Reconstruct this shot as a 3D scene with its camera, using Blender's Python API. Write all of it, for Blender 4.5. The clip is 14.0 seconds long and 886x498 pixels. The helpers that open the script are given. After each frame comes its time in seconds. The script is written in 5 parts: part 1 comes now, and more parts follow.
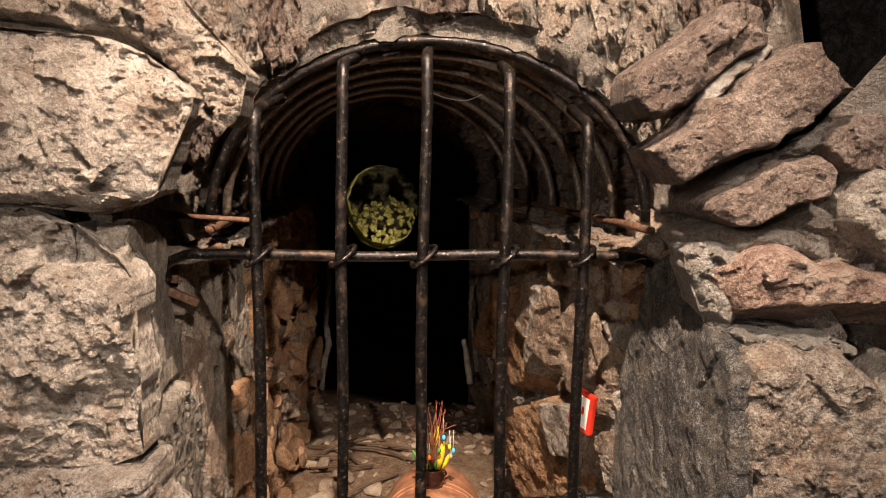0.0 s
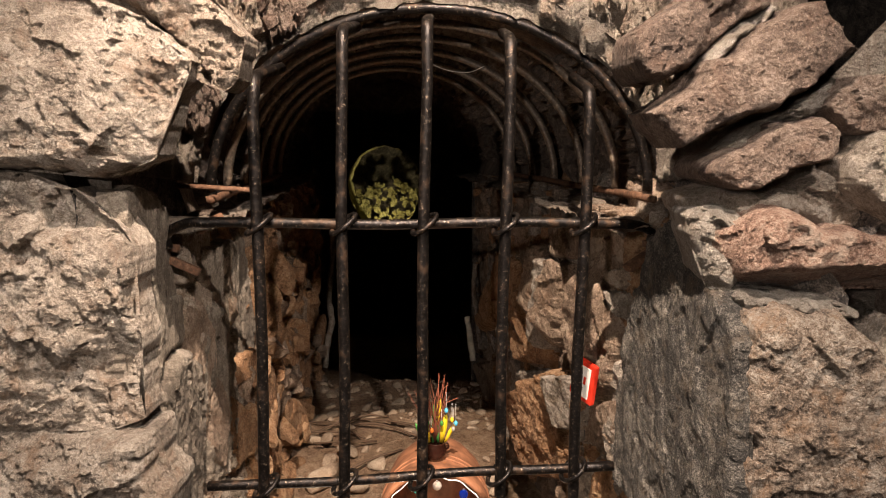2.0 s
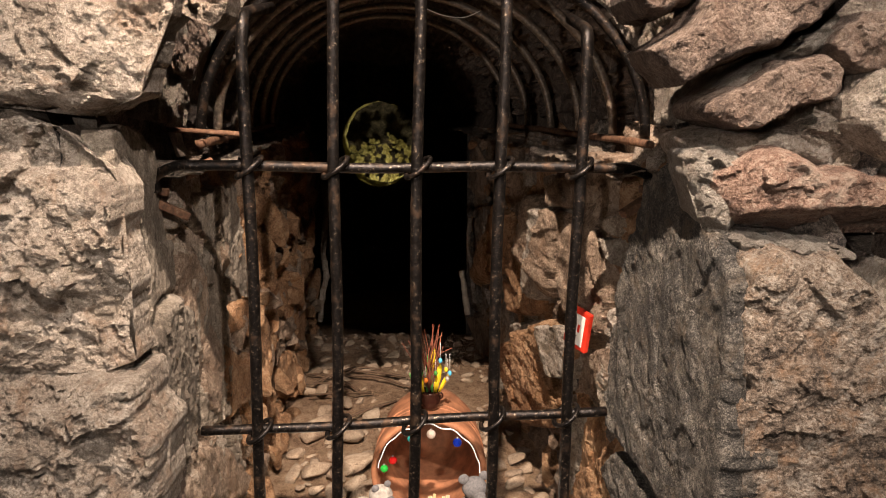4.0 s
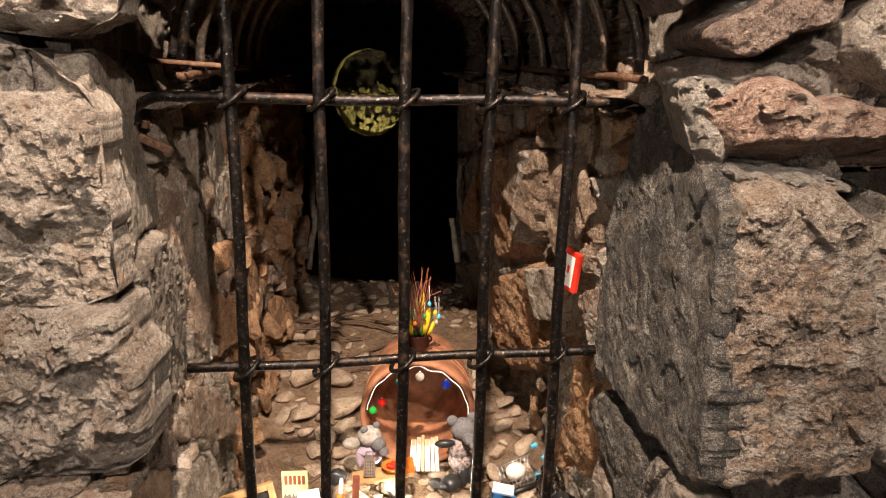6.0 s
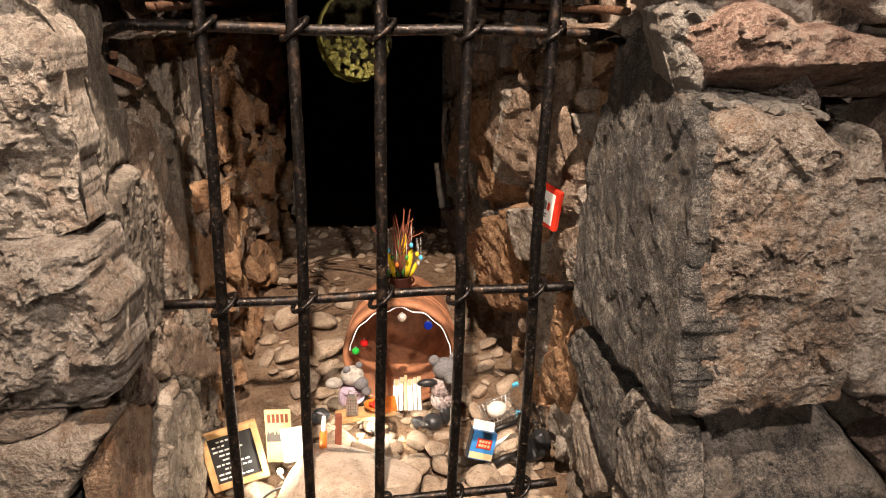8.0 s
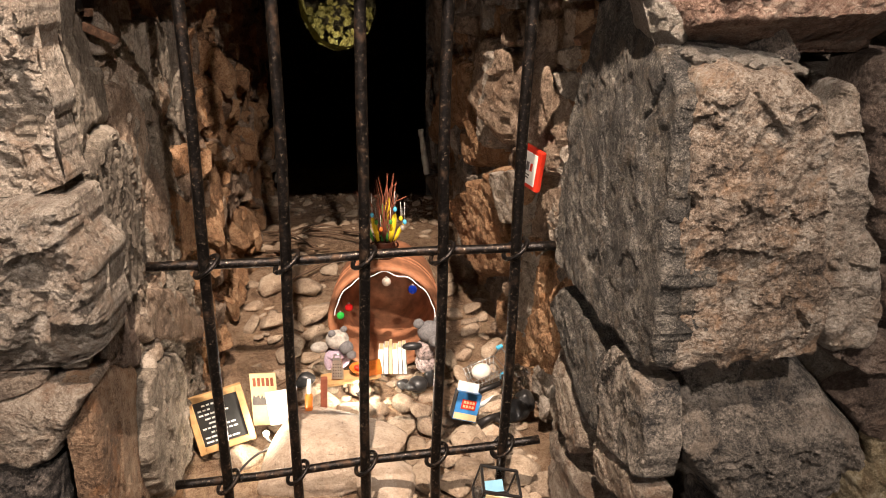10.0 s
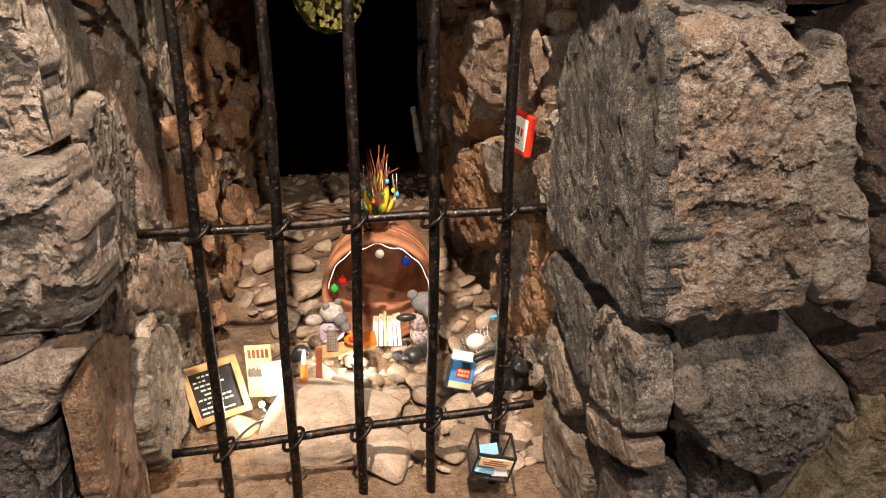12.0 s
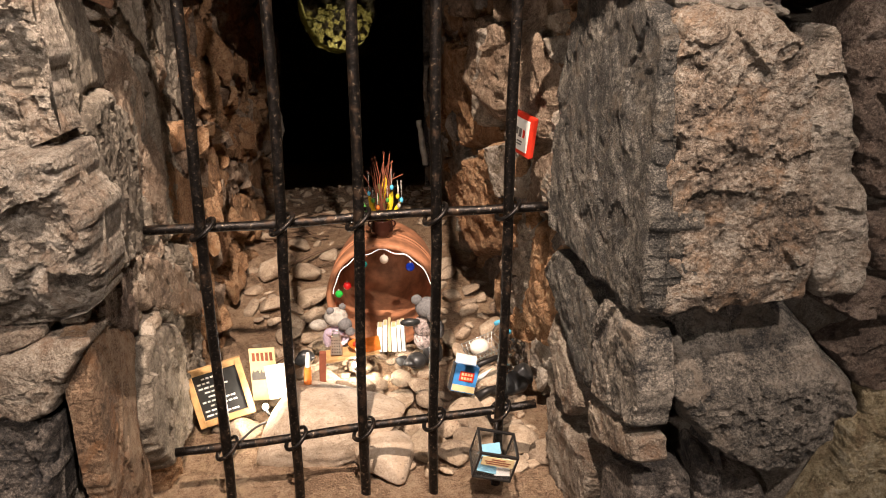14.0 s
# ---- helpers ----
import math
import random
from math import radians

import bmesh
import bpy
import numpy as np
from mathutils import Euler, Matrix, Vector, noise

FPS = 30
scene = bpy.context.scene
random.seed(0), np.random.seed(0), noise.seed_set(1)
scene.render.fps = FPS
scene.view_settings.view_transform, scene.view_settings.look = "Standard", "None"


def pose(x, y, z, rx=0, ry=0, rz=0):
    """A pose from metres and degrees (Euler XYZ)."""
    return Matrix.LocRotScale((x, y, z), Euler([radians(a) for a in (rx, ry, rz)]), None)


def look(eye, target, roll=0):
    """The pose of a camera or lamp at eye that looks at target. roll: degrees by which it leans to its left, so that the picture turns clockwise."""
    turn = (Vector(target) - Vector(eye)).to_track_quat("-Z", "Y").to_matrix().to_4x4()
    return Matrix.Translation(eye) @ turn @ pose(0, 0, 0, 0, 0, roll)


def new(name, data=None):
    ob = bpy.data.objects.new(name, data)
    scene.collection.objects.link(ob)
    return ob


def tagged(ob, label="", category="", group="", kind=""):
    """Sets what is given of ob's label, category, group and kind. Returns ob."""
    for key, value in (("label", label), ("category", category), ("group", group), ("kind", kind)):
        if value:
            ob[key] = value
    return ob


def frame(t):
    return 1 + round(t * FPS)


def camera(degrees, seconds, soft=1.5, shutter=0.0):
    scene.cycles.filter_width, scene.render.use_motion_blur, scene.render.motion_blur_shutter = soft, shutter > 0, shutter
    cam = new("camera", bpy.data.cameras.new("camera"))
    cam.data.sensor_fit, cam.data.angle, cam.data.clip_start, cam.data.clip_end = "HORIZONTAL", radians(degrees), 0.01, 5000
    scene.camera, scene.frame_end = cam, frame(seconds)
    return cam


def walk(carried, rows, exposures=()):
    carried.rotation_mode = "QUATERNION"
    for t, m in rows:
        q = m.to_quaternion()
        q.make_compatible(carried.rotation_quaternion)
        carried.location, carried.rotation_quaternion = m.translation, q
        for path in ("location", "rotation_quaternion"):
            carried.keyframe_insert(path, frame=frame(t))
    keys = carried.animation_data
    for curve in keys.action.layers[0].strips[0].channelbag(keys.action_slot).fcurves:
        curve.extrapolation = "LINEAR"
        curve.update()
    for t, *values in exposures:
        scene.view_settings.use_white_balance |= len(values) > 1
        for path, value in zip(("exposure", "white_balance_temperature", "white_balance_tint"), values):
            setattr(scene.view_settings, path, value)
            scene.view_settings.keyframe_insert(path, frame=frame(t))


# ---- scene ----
from mathutils import geometry

cam = camera(61.8, 14.0, soft=1.0)
METRES, EYE, TILT, LEAN, TURN = 0.25, 1.22, -7.0, 0.0, 0.0
ROWS = [
    (0.0, 0.0, 0.0, 0.0, -0.0, 0.0, 0.0),
    (0.5, -0.0168, 0.0158, -0.0271, 0.12, 0.13, 0.02),
    (1.0, -0.0068, 0.0112, -0.0505, 0.21, -0.18, 0.11),
    (1.5, 0.0131, 0.0019, -0.075, 0.31, -0.74, 0.16),
    (2.0, 0.0221, 0.0102, -0.1053, 0.32, -1.26, 0.17),
    (2.5, 0.016, 0.0294, -0.127, 0.27, -1.89, 0.16),
    (5.0, 0.0454, 0.1001, -0.2787, -0.33, -6.18, -0.14),
    (5.5, 0.0467, 0.1239, -0.3132, -0.52, -7.05, -0.23),
    (6.0, 0.0481, 0.137, -0.3326, -0.72, -7.93, -0.26),
    (6.5, 0.0522, 0.144, -0.3606, -0.89, -8.84, -0.33),
    (7.0, 0.0772, 0.161, -0.4011, -1.05, -10.0, -0.4),
    (7.5, 0.1048, 0.1651, -0.4281, -1.3, -10.9, -0.44),
    (8.0, 0.1215, 0.1544, -0.4451, -1.58, -11.68, -0.32),
    (10.5, 0.1543, 0.1312, -0.5478, -2.85, -14.43, -0.08),
    (11.0, 0.1579, 0.132, -0.5844, -3.03, -14.99, 0.06),
    (11.5, 0.1655, 0.1108, -0.6386, -3.18, -15.19, 0.37),
    (12.0, 0.1807, 0.0771, -0.6791, -3.17, -14.87, 0.6),
    (12.5, 0.2061, 0.0436, -0.7154, -3.05, -14.54, 0.79),
    (13.0, 0.213, 0.0093, -0.7788, -2.88, -14.13, 0.86),
    (13.5, 0.2158, 0.0005, -0.8248, -2.71, -13.54, 0.77),
    (14.0, 0.2165, -0.0082, -0.8467, -2.56, -13.09, 0.71),
]
walk(cam, [(t, pose(0, 0, EYE, TILT, LEAN, TURN) @ pose(METRES * x, METRES * y, METRES * z, 90 + pitch, roll, yaw)) for t, x, y, z, yaw, pitch, roll in ROWS])

# ---- light ----
world = bpy.data.worlds.new("cellar_air")
scene.world = world
world.use_nodes = True
world.node_tree.nodes["Background"].inputs[0].default_value = (1.0, 0.86, 0.7, 1)
world.node_tree.nodes["Background"].inputs[1].default_value = 0.002

WARM = (1.0, 0.86, 0.78)


def lamp(name, kind, place, target, power, colour, size, spread=60, blend=0.4):
    data = bpy.data.lights.new(name, kind)
    data.energy, data.color = power, colour
    if kind == "SPOT":
        data.spot_size, data.spot_blend, data.shadow_soft_size = radians(spread), blend, size
    elif kind == "POINT":
        data.shadow_soft_size = size
    ob = new(name, data)
    ob.matrix_world = look(place, target)
    return tagged(ob, kind="structure")


LAMPS = (((-0.7, -1.1, 1.47), (0.0, 1.2, 0.95), 62), ((0.5, -0.55, 2.35), (0.12, 1.1, 0.62), 195), ((0.02, 0.12, 2.6), (-0.03, 1.8, 0.15), 660))
lamp("room_spot_light", "SPOT", *LAMPS[0], WARM, 0.02, 70, 0.7)
lamp("room_spot_light", "SPOT", *LAMPS[1], WARM, 0.02, 70, 0.7)
lamp("shrine_spot_light", "SPOT", *LAMPS[2], (1.0, 0.8, 0.66), 0.015, 50, 1.0)
lamp("cave_lamp_light", "SPOT", (-0.58, 7.0, 0.52), (-0.45, 7.35, 0.8), 9.0, (1.0, 0.88, 0.5), 0.02, 165, 0.3)
lamp("lamp_glow_left", "POINT", (-0.285, 1.425, 0.118), (0, 2, 0), 1.1, (1.0, 0.86, 0.68), 0.006)
lamp("lamp_glow_middle", "POINT", (-0.098, 1.635, 0.112), (0, 2, 0), 1.7, (1.0, 0.92, 0.8), 0.006)

# ---- materials ----


def material(name, rough=0.8, metal=0.0):
    m = bpy.data.materials.new(name)
    m.use_nodes = True
    nt = m.node_tree
    b = nt.nodes["Principled BSDF"]
    b.inputs["Roughness"].default_value = rough
    b.inputs["Metallic"].default_value = metal
    return m, nt, b


def noise_node(nt, vec, scale, detail=6, rough=0.6, distort=0.0):
    n = nt.nodes.new("ShaderNodeTexNoise")
    n.inputs["Scale"].default_value = scale
    n.inputs["Detail"].default_value = detail
    n.inputs["Roughness"].default_value = rough
    n.inputs["Distortion"].default_value = distort
    nt.links.new(vec, n.inputs["Vector"])
    return n.outputs["Fac"]


def ramp(nt, fac, stops):
    r = nt.nodes.new("ShaderNodeValToRGB")
    e = r.color_ramp.elements
    while len(e) < len(stops):
        e.new(0.5)
    for el, (p, c) in zip(e, stops):
        el.position, el.color = p, (*c, 1)
    nt.links.new(fac, r.inputs[0])
    return r.outputs[0]


def mix(nt, fac, a, b, mode="MIX"):
    n = nt.nodes.new("ShaderNodeMix")
    n.data_type, n.blend_type = "RGBA", mode
    for sock, v in ((n.inputs[0], fac), (n.inputs[6], a), (n.inputs[7], b)):
        if isinstance(v, (int, float)):
            sock.default_value = v
        elif isinstance(v, tuple):
            sock.default_value = (*v, 1)
        else:
            nt.links.new(v, sock)
    return n.outputs[2]


def sums(nt, *terms):
    """Weighted sum of scalar sockets."""
    total = None
    for sock, k in terms:
        n = nt.nodes.new("ShaderNodeMath")
        n.operation = "MULTIPLY_ADD"
        nt.links.new(sock, n.inputs[0])
        n.inputs[1].default_value = k
        if total is None:
            n.inputs[2].default_value = 0
        else:
            nt.links.new(total, n.inputs[2])
        total = n.outputs[0]
    return total


def bumped(nt, b, height, strength, dist):
    n = nt.nodes.new("ShaderNodeBump")
    n.inputs["Strength"].default_value = strength
    n.inputs["Distance"].default_value = dist
    nt.links.new(height, n.inputs["Height"])
    nt.links.new(n.outputs[0], b.inputs["Normal"])


def world_place(nt, per_object=True):
    """World position, shifted by a random amount per object."""
    g = nt.nodes.new("ShaderNodeNewGeometry")
    if not per_object:
        return g.outputs["Position"], None
    o = nt.nodes.new("ShaderNodeObjectInfo")
    a = nt.nodes.new("ShaderNodeVectorMath")
    a.operation = "MULTIPLY_ADD"
    c = nt.nodes.new("ShaderNodeCombineXYZ")
    for i in range(3):
        nt.links.new(o.outputs["Random"], c.inputs[i])
    nt.links.new(c.outputs[0], a.inputs[0])
    a.inputs[1].default_value = (7.3, 3.1, 11.7)
    nt.links.new(g.outputs["Position"], a.inputs[2])
    return a.outputs[0], o.outputs["Random"]


def chips_node(nt, vec, scale):
    n = nt.nodes.new("ShaderNodeTexVoronoi")
    n.feature = "F1"
    n.inputs["Scale"].default_value = scale
    w = nt.nodes.new("ShaderNodeTexNoise")
    w.inputs["Scale"].default_value = scale * 0.8
    nt.links.new(vec, w.inputs["Vector"])
    a = nt.nodes.new("ShaderNodeVectorMath")
    a.operation = "MULTIPLY_ADD"
    nt.links.new(w.outputs["Color"], a.inputs[0])
    a.inputs[1].default_value = (1.2 / scale,) * 3
    nt.links.new(vec, a.inputs[2])
    nt.links.new(a.outputs[0], n.inputs["Vector"])
    return n.outputs["Distance"]


def rock_material(name, low, mid, high, stain, bump=1.0, grain=1.0, spread=0.35):
    """Rough cellar stone: blotches, crystal grain, mineral stains, pits and a chipped bump."""
    m, nt, b = material(name, 0.86)
    p, rnd = world_place(nt)
    big = noise_node(nt, p, 9 * grain, 6, 0.65, 0.5)
    med = noise_node(nt, p, 38 * grain, 8, 0.7, 0.3)
    fine = noise_node(nt, p, 190 * grain, 5, 0.75)
    grit = noise_node(nt, p, 520, 3, 0.7)
    tone = sums(nt, (big, 0.38), (med, 0.42), (fine, 0.44), (grit, 0.30))
    col = ramp(nt, tone, [(0.68, low), (0.77, mid), (0.86, high)])
    st = noise_node(nt, p, 12 * grain, 8, 0.75, 0.6)
    col = mix(nt, ramp(nt, st, [(0.52, (0, 0, 0)), (0.64, (0.8, 0.8, 0.8))]), col, stain)
    pits = noise_node(nt, p, 75 * grain, 5, 0.8, 0.8)
    dark = ramp(nt, pits, [(0.33, (0.4, 0.37, 0.34)), (0.42, (1, 1, 1))])
    col = mix(nt, 1.0, col, dark, "MULTIPLY")
    flecks = noise_node(nt, p, 330, 2, 0.6)
    col = mix(nt, ramp(nt, flecks, [(0.66, (0, 0, 0)), (0.72, (0.55, 0.55, 0.55))]), col, tuple(min(0.85, c * 1.5) for c in high))
    v = nt.nodes.new("ShaderNodeHueSaturation")
    k = nt.nodes.new("ShaderNodeMath")
    k.operation = "MULTIPLY_ADD"
    nt.links.new(rnd, k.inputs[0])
    k.inputs[1].default_value, k.inputs[2].default_value = spread, 1 - spread / 2
    nt.links.new(k.outputs[0], v.inputs["Value"])
    nt.links.new(col, v.inputs["Color"])
    nt.links.new(v.outputs[0], b.inputs["Base Color"])
    c1, c2 = chips_node(nt, p, 55 * grain), chips_node(nt, p, 140 * grain)
    h = sums(nt, (big, 0.3), (med, 0.9), (fine, 0.5), (pits, 0.7), (grit, 0.16), (c1, 0.35), (c2, 0.22))
    bumped(nt, b, h, 1.0, 0.021 * bump)
    return m


TAN = rock_material("tan_stone", (0.17, 0.125, 0.09), (0.35, 0.275, 0.205), (0.52, 0.44, 0.35), (0.25, 0.15, 0.09))
PALE = rock_material("pale_stone", (0.22, 0.175, 0.135), (0.42, 0.35, 0.275), (0.62, 0.54, 0.45), (0.3, 0.2, 0.13), 1.0)
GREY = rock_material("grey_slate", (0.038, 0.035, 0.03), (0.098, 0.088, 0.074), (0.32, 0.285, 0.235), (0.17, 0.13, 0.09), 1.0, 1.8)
# dark front stones; also gives unlit depths their shade as colour
DARK = rock_material("dark_and_shaded_stone", (0.05, 0.045, 0.042), (0.17, 0.14, 0.115), (0.4, 0.33, 0.27), (0.05, 0.045, 0.045), 1.0)
RED = rock_material("reddish_stone", (0.16, 0.09, 0.06), (0.33, 0.2, 0.14), (0.5, 0.38, 0.29), (0.4, 0.33, 0.26))
YELLOW = rock_material("yellow_stone", (0.2, 0.15, 0.08), (0.42, 0.33, 0.19), (0.55, 0.47, 0.33), (0.25, 0.16, 0.08))
BROWN = rock_material("brown_stone", (0.13, 0.075, 0.042), (0.33, 0.2, 0.115), (0.48, 0.34, 0.22), (0.32, 0.15, 0.06))
RIVER = rock_material("river_stone", (0.24, 0.17, 0.115), (0.37, 0.28, 0.195), (0.48, 0.385, 0.28), (0.36, 0.26, 0.17), 0.2, 1.0, 0.5)
BOULDER = rock_material("pale_boulder", (0.33, 0.25, 0.18), (0.46, 0.36, 0.265), (0.54, 0.44, 0.34), (0.42, 0.31, 0.21), 0.12, 1.0, 0.2)
MORTAR = rock_material("mortar", (0.2, 0.16, 0.125), (0.34, 0.285, 0.225), (0.48, 0.42, 0.34), (0.22, 0.16, 0.11), 1.2, 1.5)
EARTH = rock_material("earth", (0.17, 0.1, 0.055), (0.35, 0.22, 0.13), (0.48, 0.345, 0.225), (0.42, 0.29, 0.17), 0.9, 1.6)
FARROCK = rock_material("yellow_cave_rock", (0.12, 0.09, 0.02), (0.4, 0.34, 0.12), (0.6, 0.55, 0.3), (0.12, 0.1, 0.03))
UMBER = rock_material("umber_stone", (0.085, 0.056, 0.04), (0.19, 0.132, 0.096), (0.33, 0.255, 0.2), (0.15, 0.088, 0.057))
BLOCKM = rock_material("block_stone", (0.085, 0.064, 0.048), (0.27, 0.2, 0.142), (0.5, 0.43, 0.35), (0.36, 0.22, 0.125), 1.4, 1.1)
SEAM = rock_material("crumbly_mortar", (0.25, 0.215, 0.17), (0.40, 0.35, 0.29), (0.55, 0.5, 0.42), (0.3, 0.24, 0.18), 2.2, 1.7)
SLABS = {"tan": rock_material("tan_slab", (0.14, 0.095, 0.062), (0.29, 0.205, 0.14), (0.45, 0.35, 0.26), (0.2, 0.12, 0.07), 0.6),
         "pale": rock_material("pale_slab", (0.22, 0.165, 0.12), (0.40, 0.32, 0.24), (0.56, 0.48, 0.39), (0.28, 0.2, 0.13), 0.5),
         "grey": rock_material("grey_slab", (0.14, 0.115, 0.09), (0.29, 0.245, 0.195), (0.44, 0.39, 0.33), (0.2, 0.15, 0.1), 0.35),
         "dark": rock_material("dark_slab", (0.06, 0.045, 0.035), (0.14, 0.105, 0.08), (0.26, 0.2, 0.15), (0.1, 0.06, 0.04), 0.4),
         "brown": rock_material("brown_slab", (0.15, 0.078, 0.036), (0.36, 0.2, 0.1), (0.5, 0.33, 0.19), (0.3, 0.14, 0.05), 0.5)}
PLASTER = rock_material("limewashed_stone", (0.12, 0.095, 0.07), (0.23, 0.19, 0.142), (0.37, 0.315, 0.25), (0.105, 0.085, 0.064), 0.5, 0.7, 0.25)
BLACKROCK = rock_material("veined_black_stone", (0.035, 0.032, 0.03), (0.18, 0.155, 0.125), (0.42, 0.36, 0.295), (0.33, 0.26, 0.195), 0.8)
STONES = {"plaster": PLASTER, "black": BLACKROCK, "umber": UMBER, "seam": SEAM, "tan": TAN, "pale": PALE, "grey": GREY, "dark": DARK, "red": RED, "yellow": YELLOW, "brown": BROWN}

IRON, nt, b = material("black_iron", 0.36, 0.75)
p, _ = world_place(nt, False)
f1, f2 = noise_node(nt, p, 160, 5, 0.7), noise_node(nt, p, 35, 4, 0.6)
c = ramp(nt, f1, [(0.47, (0.012, 0.010, 0.009)), (0.60, (0.03, 0.024, 0.02)), (0.70, (0.3, 0.23, 0.16))])
c = mix(nt, ramp(nt, f2, [(0.55, (0, 0, 0)), (0.72, (0.6, 0.6, 0.6))]), c, (0.12, 0.07, 0.04))
nt.links.new(c, b.inputs["Base Color"])
nt.links.new(ramp(nt, f2, [(0.35, (0.28, 0.28, 0.28)), (0.7, (0.6, 0.6, 0.6))]), b.inputs["Roughness"])
bumped(nt, b, sums(nt, (f1, 1.0), (f2, 0.6)), 0.5, 0.002)

# brownish hoop iron, lightened to carry the lamplight in its colour
HOOP, nt, b = material("lit_brown_iron", 0.38, 0.25)
p, _ = world_place(nt, False)
f1, f2 = noise_node(nt, p, 120, 5, 0.7), noise_node(nt, p, 25, 4, 0.6)
c = ramp(nt, f1, [(0.45, (0.12, 0.095, 0.072)), (0.6, (0.27, 0.215, 0.16)), (0.7, (0.45, 0.36, 0.27))])
c = mix(nt, ramp(nt, f2, [(0.5, (0, 0, 0)), (0.7, (0.7, 0.7, 0.7))]), c, (0.2, 0.12, 0.07))
nt.links.new(c, b.inputs["Base Color"])
bumped(nt, b, f1, 0.5, 0.002)

RUST, nt, b = material("rusty_iron", 0.8, 0.2)
p, _ = world_place(nt, False)
f1 = noise_node(nt, p, 90, 6, 0.7)
nt.links.new(ramp(nt, f1, [(0.35, (0.06, 0.03, 0.018)), (0.55, (0.17, 0.085, 0.045)), (0.7, (0.3, 0.19, 0.12))]), b.inputs["Base Color"])
bumped(nt, b, f1, 0.6, 0.002)

# ---- mesh helpers ----


def part_mesh(name, verts, faces, mat, parent=None, label="", smooth=True):
    me = bpy.data.meshes.new(name)
    me.from_pydata([tuple(v) for v in verts], [], faces)
    me.materials.append(mat)
    if smooth:
        me.polygons.foreach_set("use_smooth", [True] * len(me.polygons))
    me.update()
    ob = new(name, me)
    ob.parent = parent
    if label:
        ob["label"] = label
    return ob


def part(name, bm, mat, parent=None, label="", smooth=False):
    me = bpy.data.meshes.new(name)
    bmesh.ops.recalc_face_normals(bm, faces=bm.faces)
    bm.to_mesh(me)
    bm.free()
    me.materials.append(mat)
    if smooth:
        me.polygons.foreach_set("use_smooth", [True] * len(me.polygons))
    ob = new(name, me)
    ob.parent = parent
    if label:
        ob["label"] = label
    return ob


def empty(name, place=(0, 0, 0), turn=0.0):
    ob = new(name)
    ob.empty_display_size = 0.02
    ob.matrix_world = pose(*place, 0, 0, turn)
    return ob


def tube_data(points, radius, seg=10, closed=False, wobble=0.0):
    """Vertices and faces of a round bar along points; radius may be one number or one for each point."""
    pts = [Vector(q) for q in points]
    n = len(pts)
    radii = radius if isinstance(radius, (list, tuple)) else [radius] * n
    verts, faces = [], []
    side = None
    for i, q in enumerate(pts):
        a = pts[(i - 1) % n] if closed or i else q
        c = pts[(i + 1) % n] if closed or i < n - 1 else q
        d = (c - a).normalized()
        if side is None:
            side = d.orthogonal().normalized()
        side = (side - d * side.dot(d)).normalized()
        up = d.cross(side)
        for k in range(seg):
            ang = 2 * math.pi * k / seg
            r = radii[i] * (1 + wobble * noise.noise(q * 40 + Vector((k * 0.7, 0, 0))))
            verts.append(q + (side * math.cos(ang) + up * math.sin(ang)) * r)
    for i in range(n if closed else n - 1):
        for k in range(seg):
            j = (i + 1) % n
            faces.append((i * seg + k, i * seg + (k + 1) % seg, j * seg + (k + 1) % seg, j * seg + k))
    if not closed:
        faces.append(tuple(range(seg))[::-1])
        faces.append(tuple((n - 1) * seg + k for k in range(seg)))
    return verts, faces


def tube(name, points, radius, mat, parent=None, label="", seg=10, closed=False, wobble=0.0):
    v, f = tube_data(points, radius, seg, closed, wobble)
    return part_mesh(name, v, f, mat, parent, label)


def smooth_path(points, steps=6):
    """Catmull-Rom curve through points."""
    q = [Vector(a) for a in points]
    q = [2 * q[0] - q[1]] + q + [2 * q[-1] - q[-2]]
    out = []
    for i in range(1, len(q) - 2):
        for s in range(steps):
            t = s / steps
            out.append(0.5 * (2 * q[i] + (q[i + 1] - q[i - 1]) * t + (2 * q[i - 1] - 5 * q[i] + 4 * q[i + 1] - q[i + 2]) * t * t
                              + (3 * q[i] - q[i - 1] - 3 * q[i + 1] + q[i + 2]) * t ** 3))
    return out + [q[-2]]


def outline_loop(pts, seg, chips, seed):
    """Closed outline with cut corners and uneven edges, as seg points."""
    q = [Vector((a, c, 0)) for a, c in pts]
    for cut in (0.1,):
        q = [p for i in range(len(q)) for p in (q[i].lerp(q[(i + 1) % len(q)], cut), q[i].lerp(q[(i + 1) % len(q)], 1 - cut))]
    steps = [(q[(i + 1) % len(q)] - q[i]).length for i in range(len(q))]
    total, out, i, gone = sum(steps), [], 0, 0.0
    for k in range(seg):
        want = total * k / seg
        while gone + steps[i] < want:
            gone += steps[i]
            i += 1
        out.append(q[i].lerp(q[(i + 1) % len(q)], (want - gone) / max(steps[i], 1e-9)))
    mid = sum(out, Vector()) / seg
    return [p + (p - mid).normalized() * chips * noise.fractal(p * 22 + Vector((seed, 0, 0)), 0.9, 2.1, 4) for p in out], mid


TWIST = Euler((0.61, 0.43, 0.97)).to_matrix()


def fracture(q, stretch):
    """Broken rock: cells with faces of their own tilt and height, that meet in sharp ledges."""
    q = Vector((q.x * stretch[0], q.y * stretch[1], q.z)) + 0.35 * noise.noise_vector(q * 1.7)
    c = noise.voronoi(q)[1][0]
    d = q - c
    n = noise.cell_vector(c * 9.7)
    return 0.55 * (noise.cell(c * 5.3) - 0.5) + 0.9 * ((n.x - 0.5) * d.x + (n.y - 0.5) * d.y)


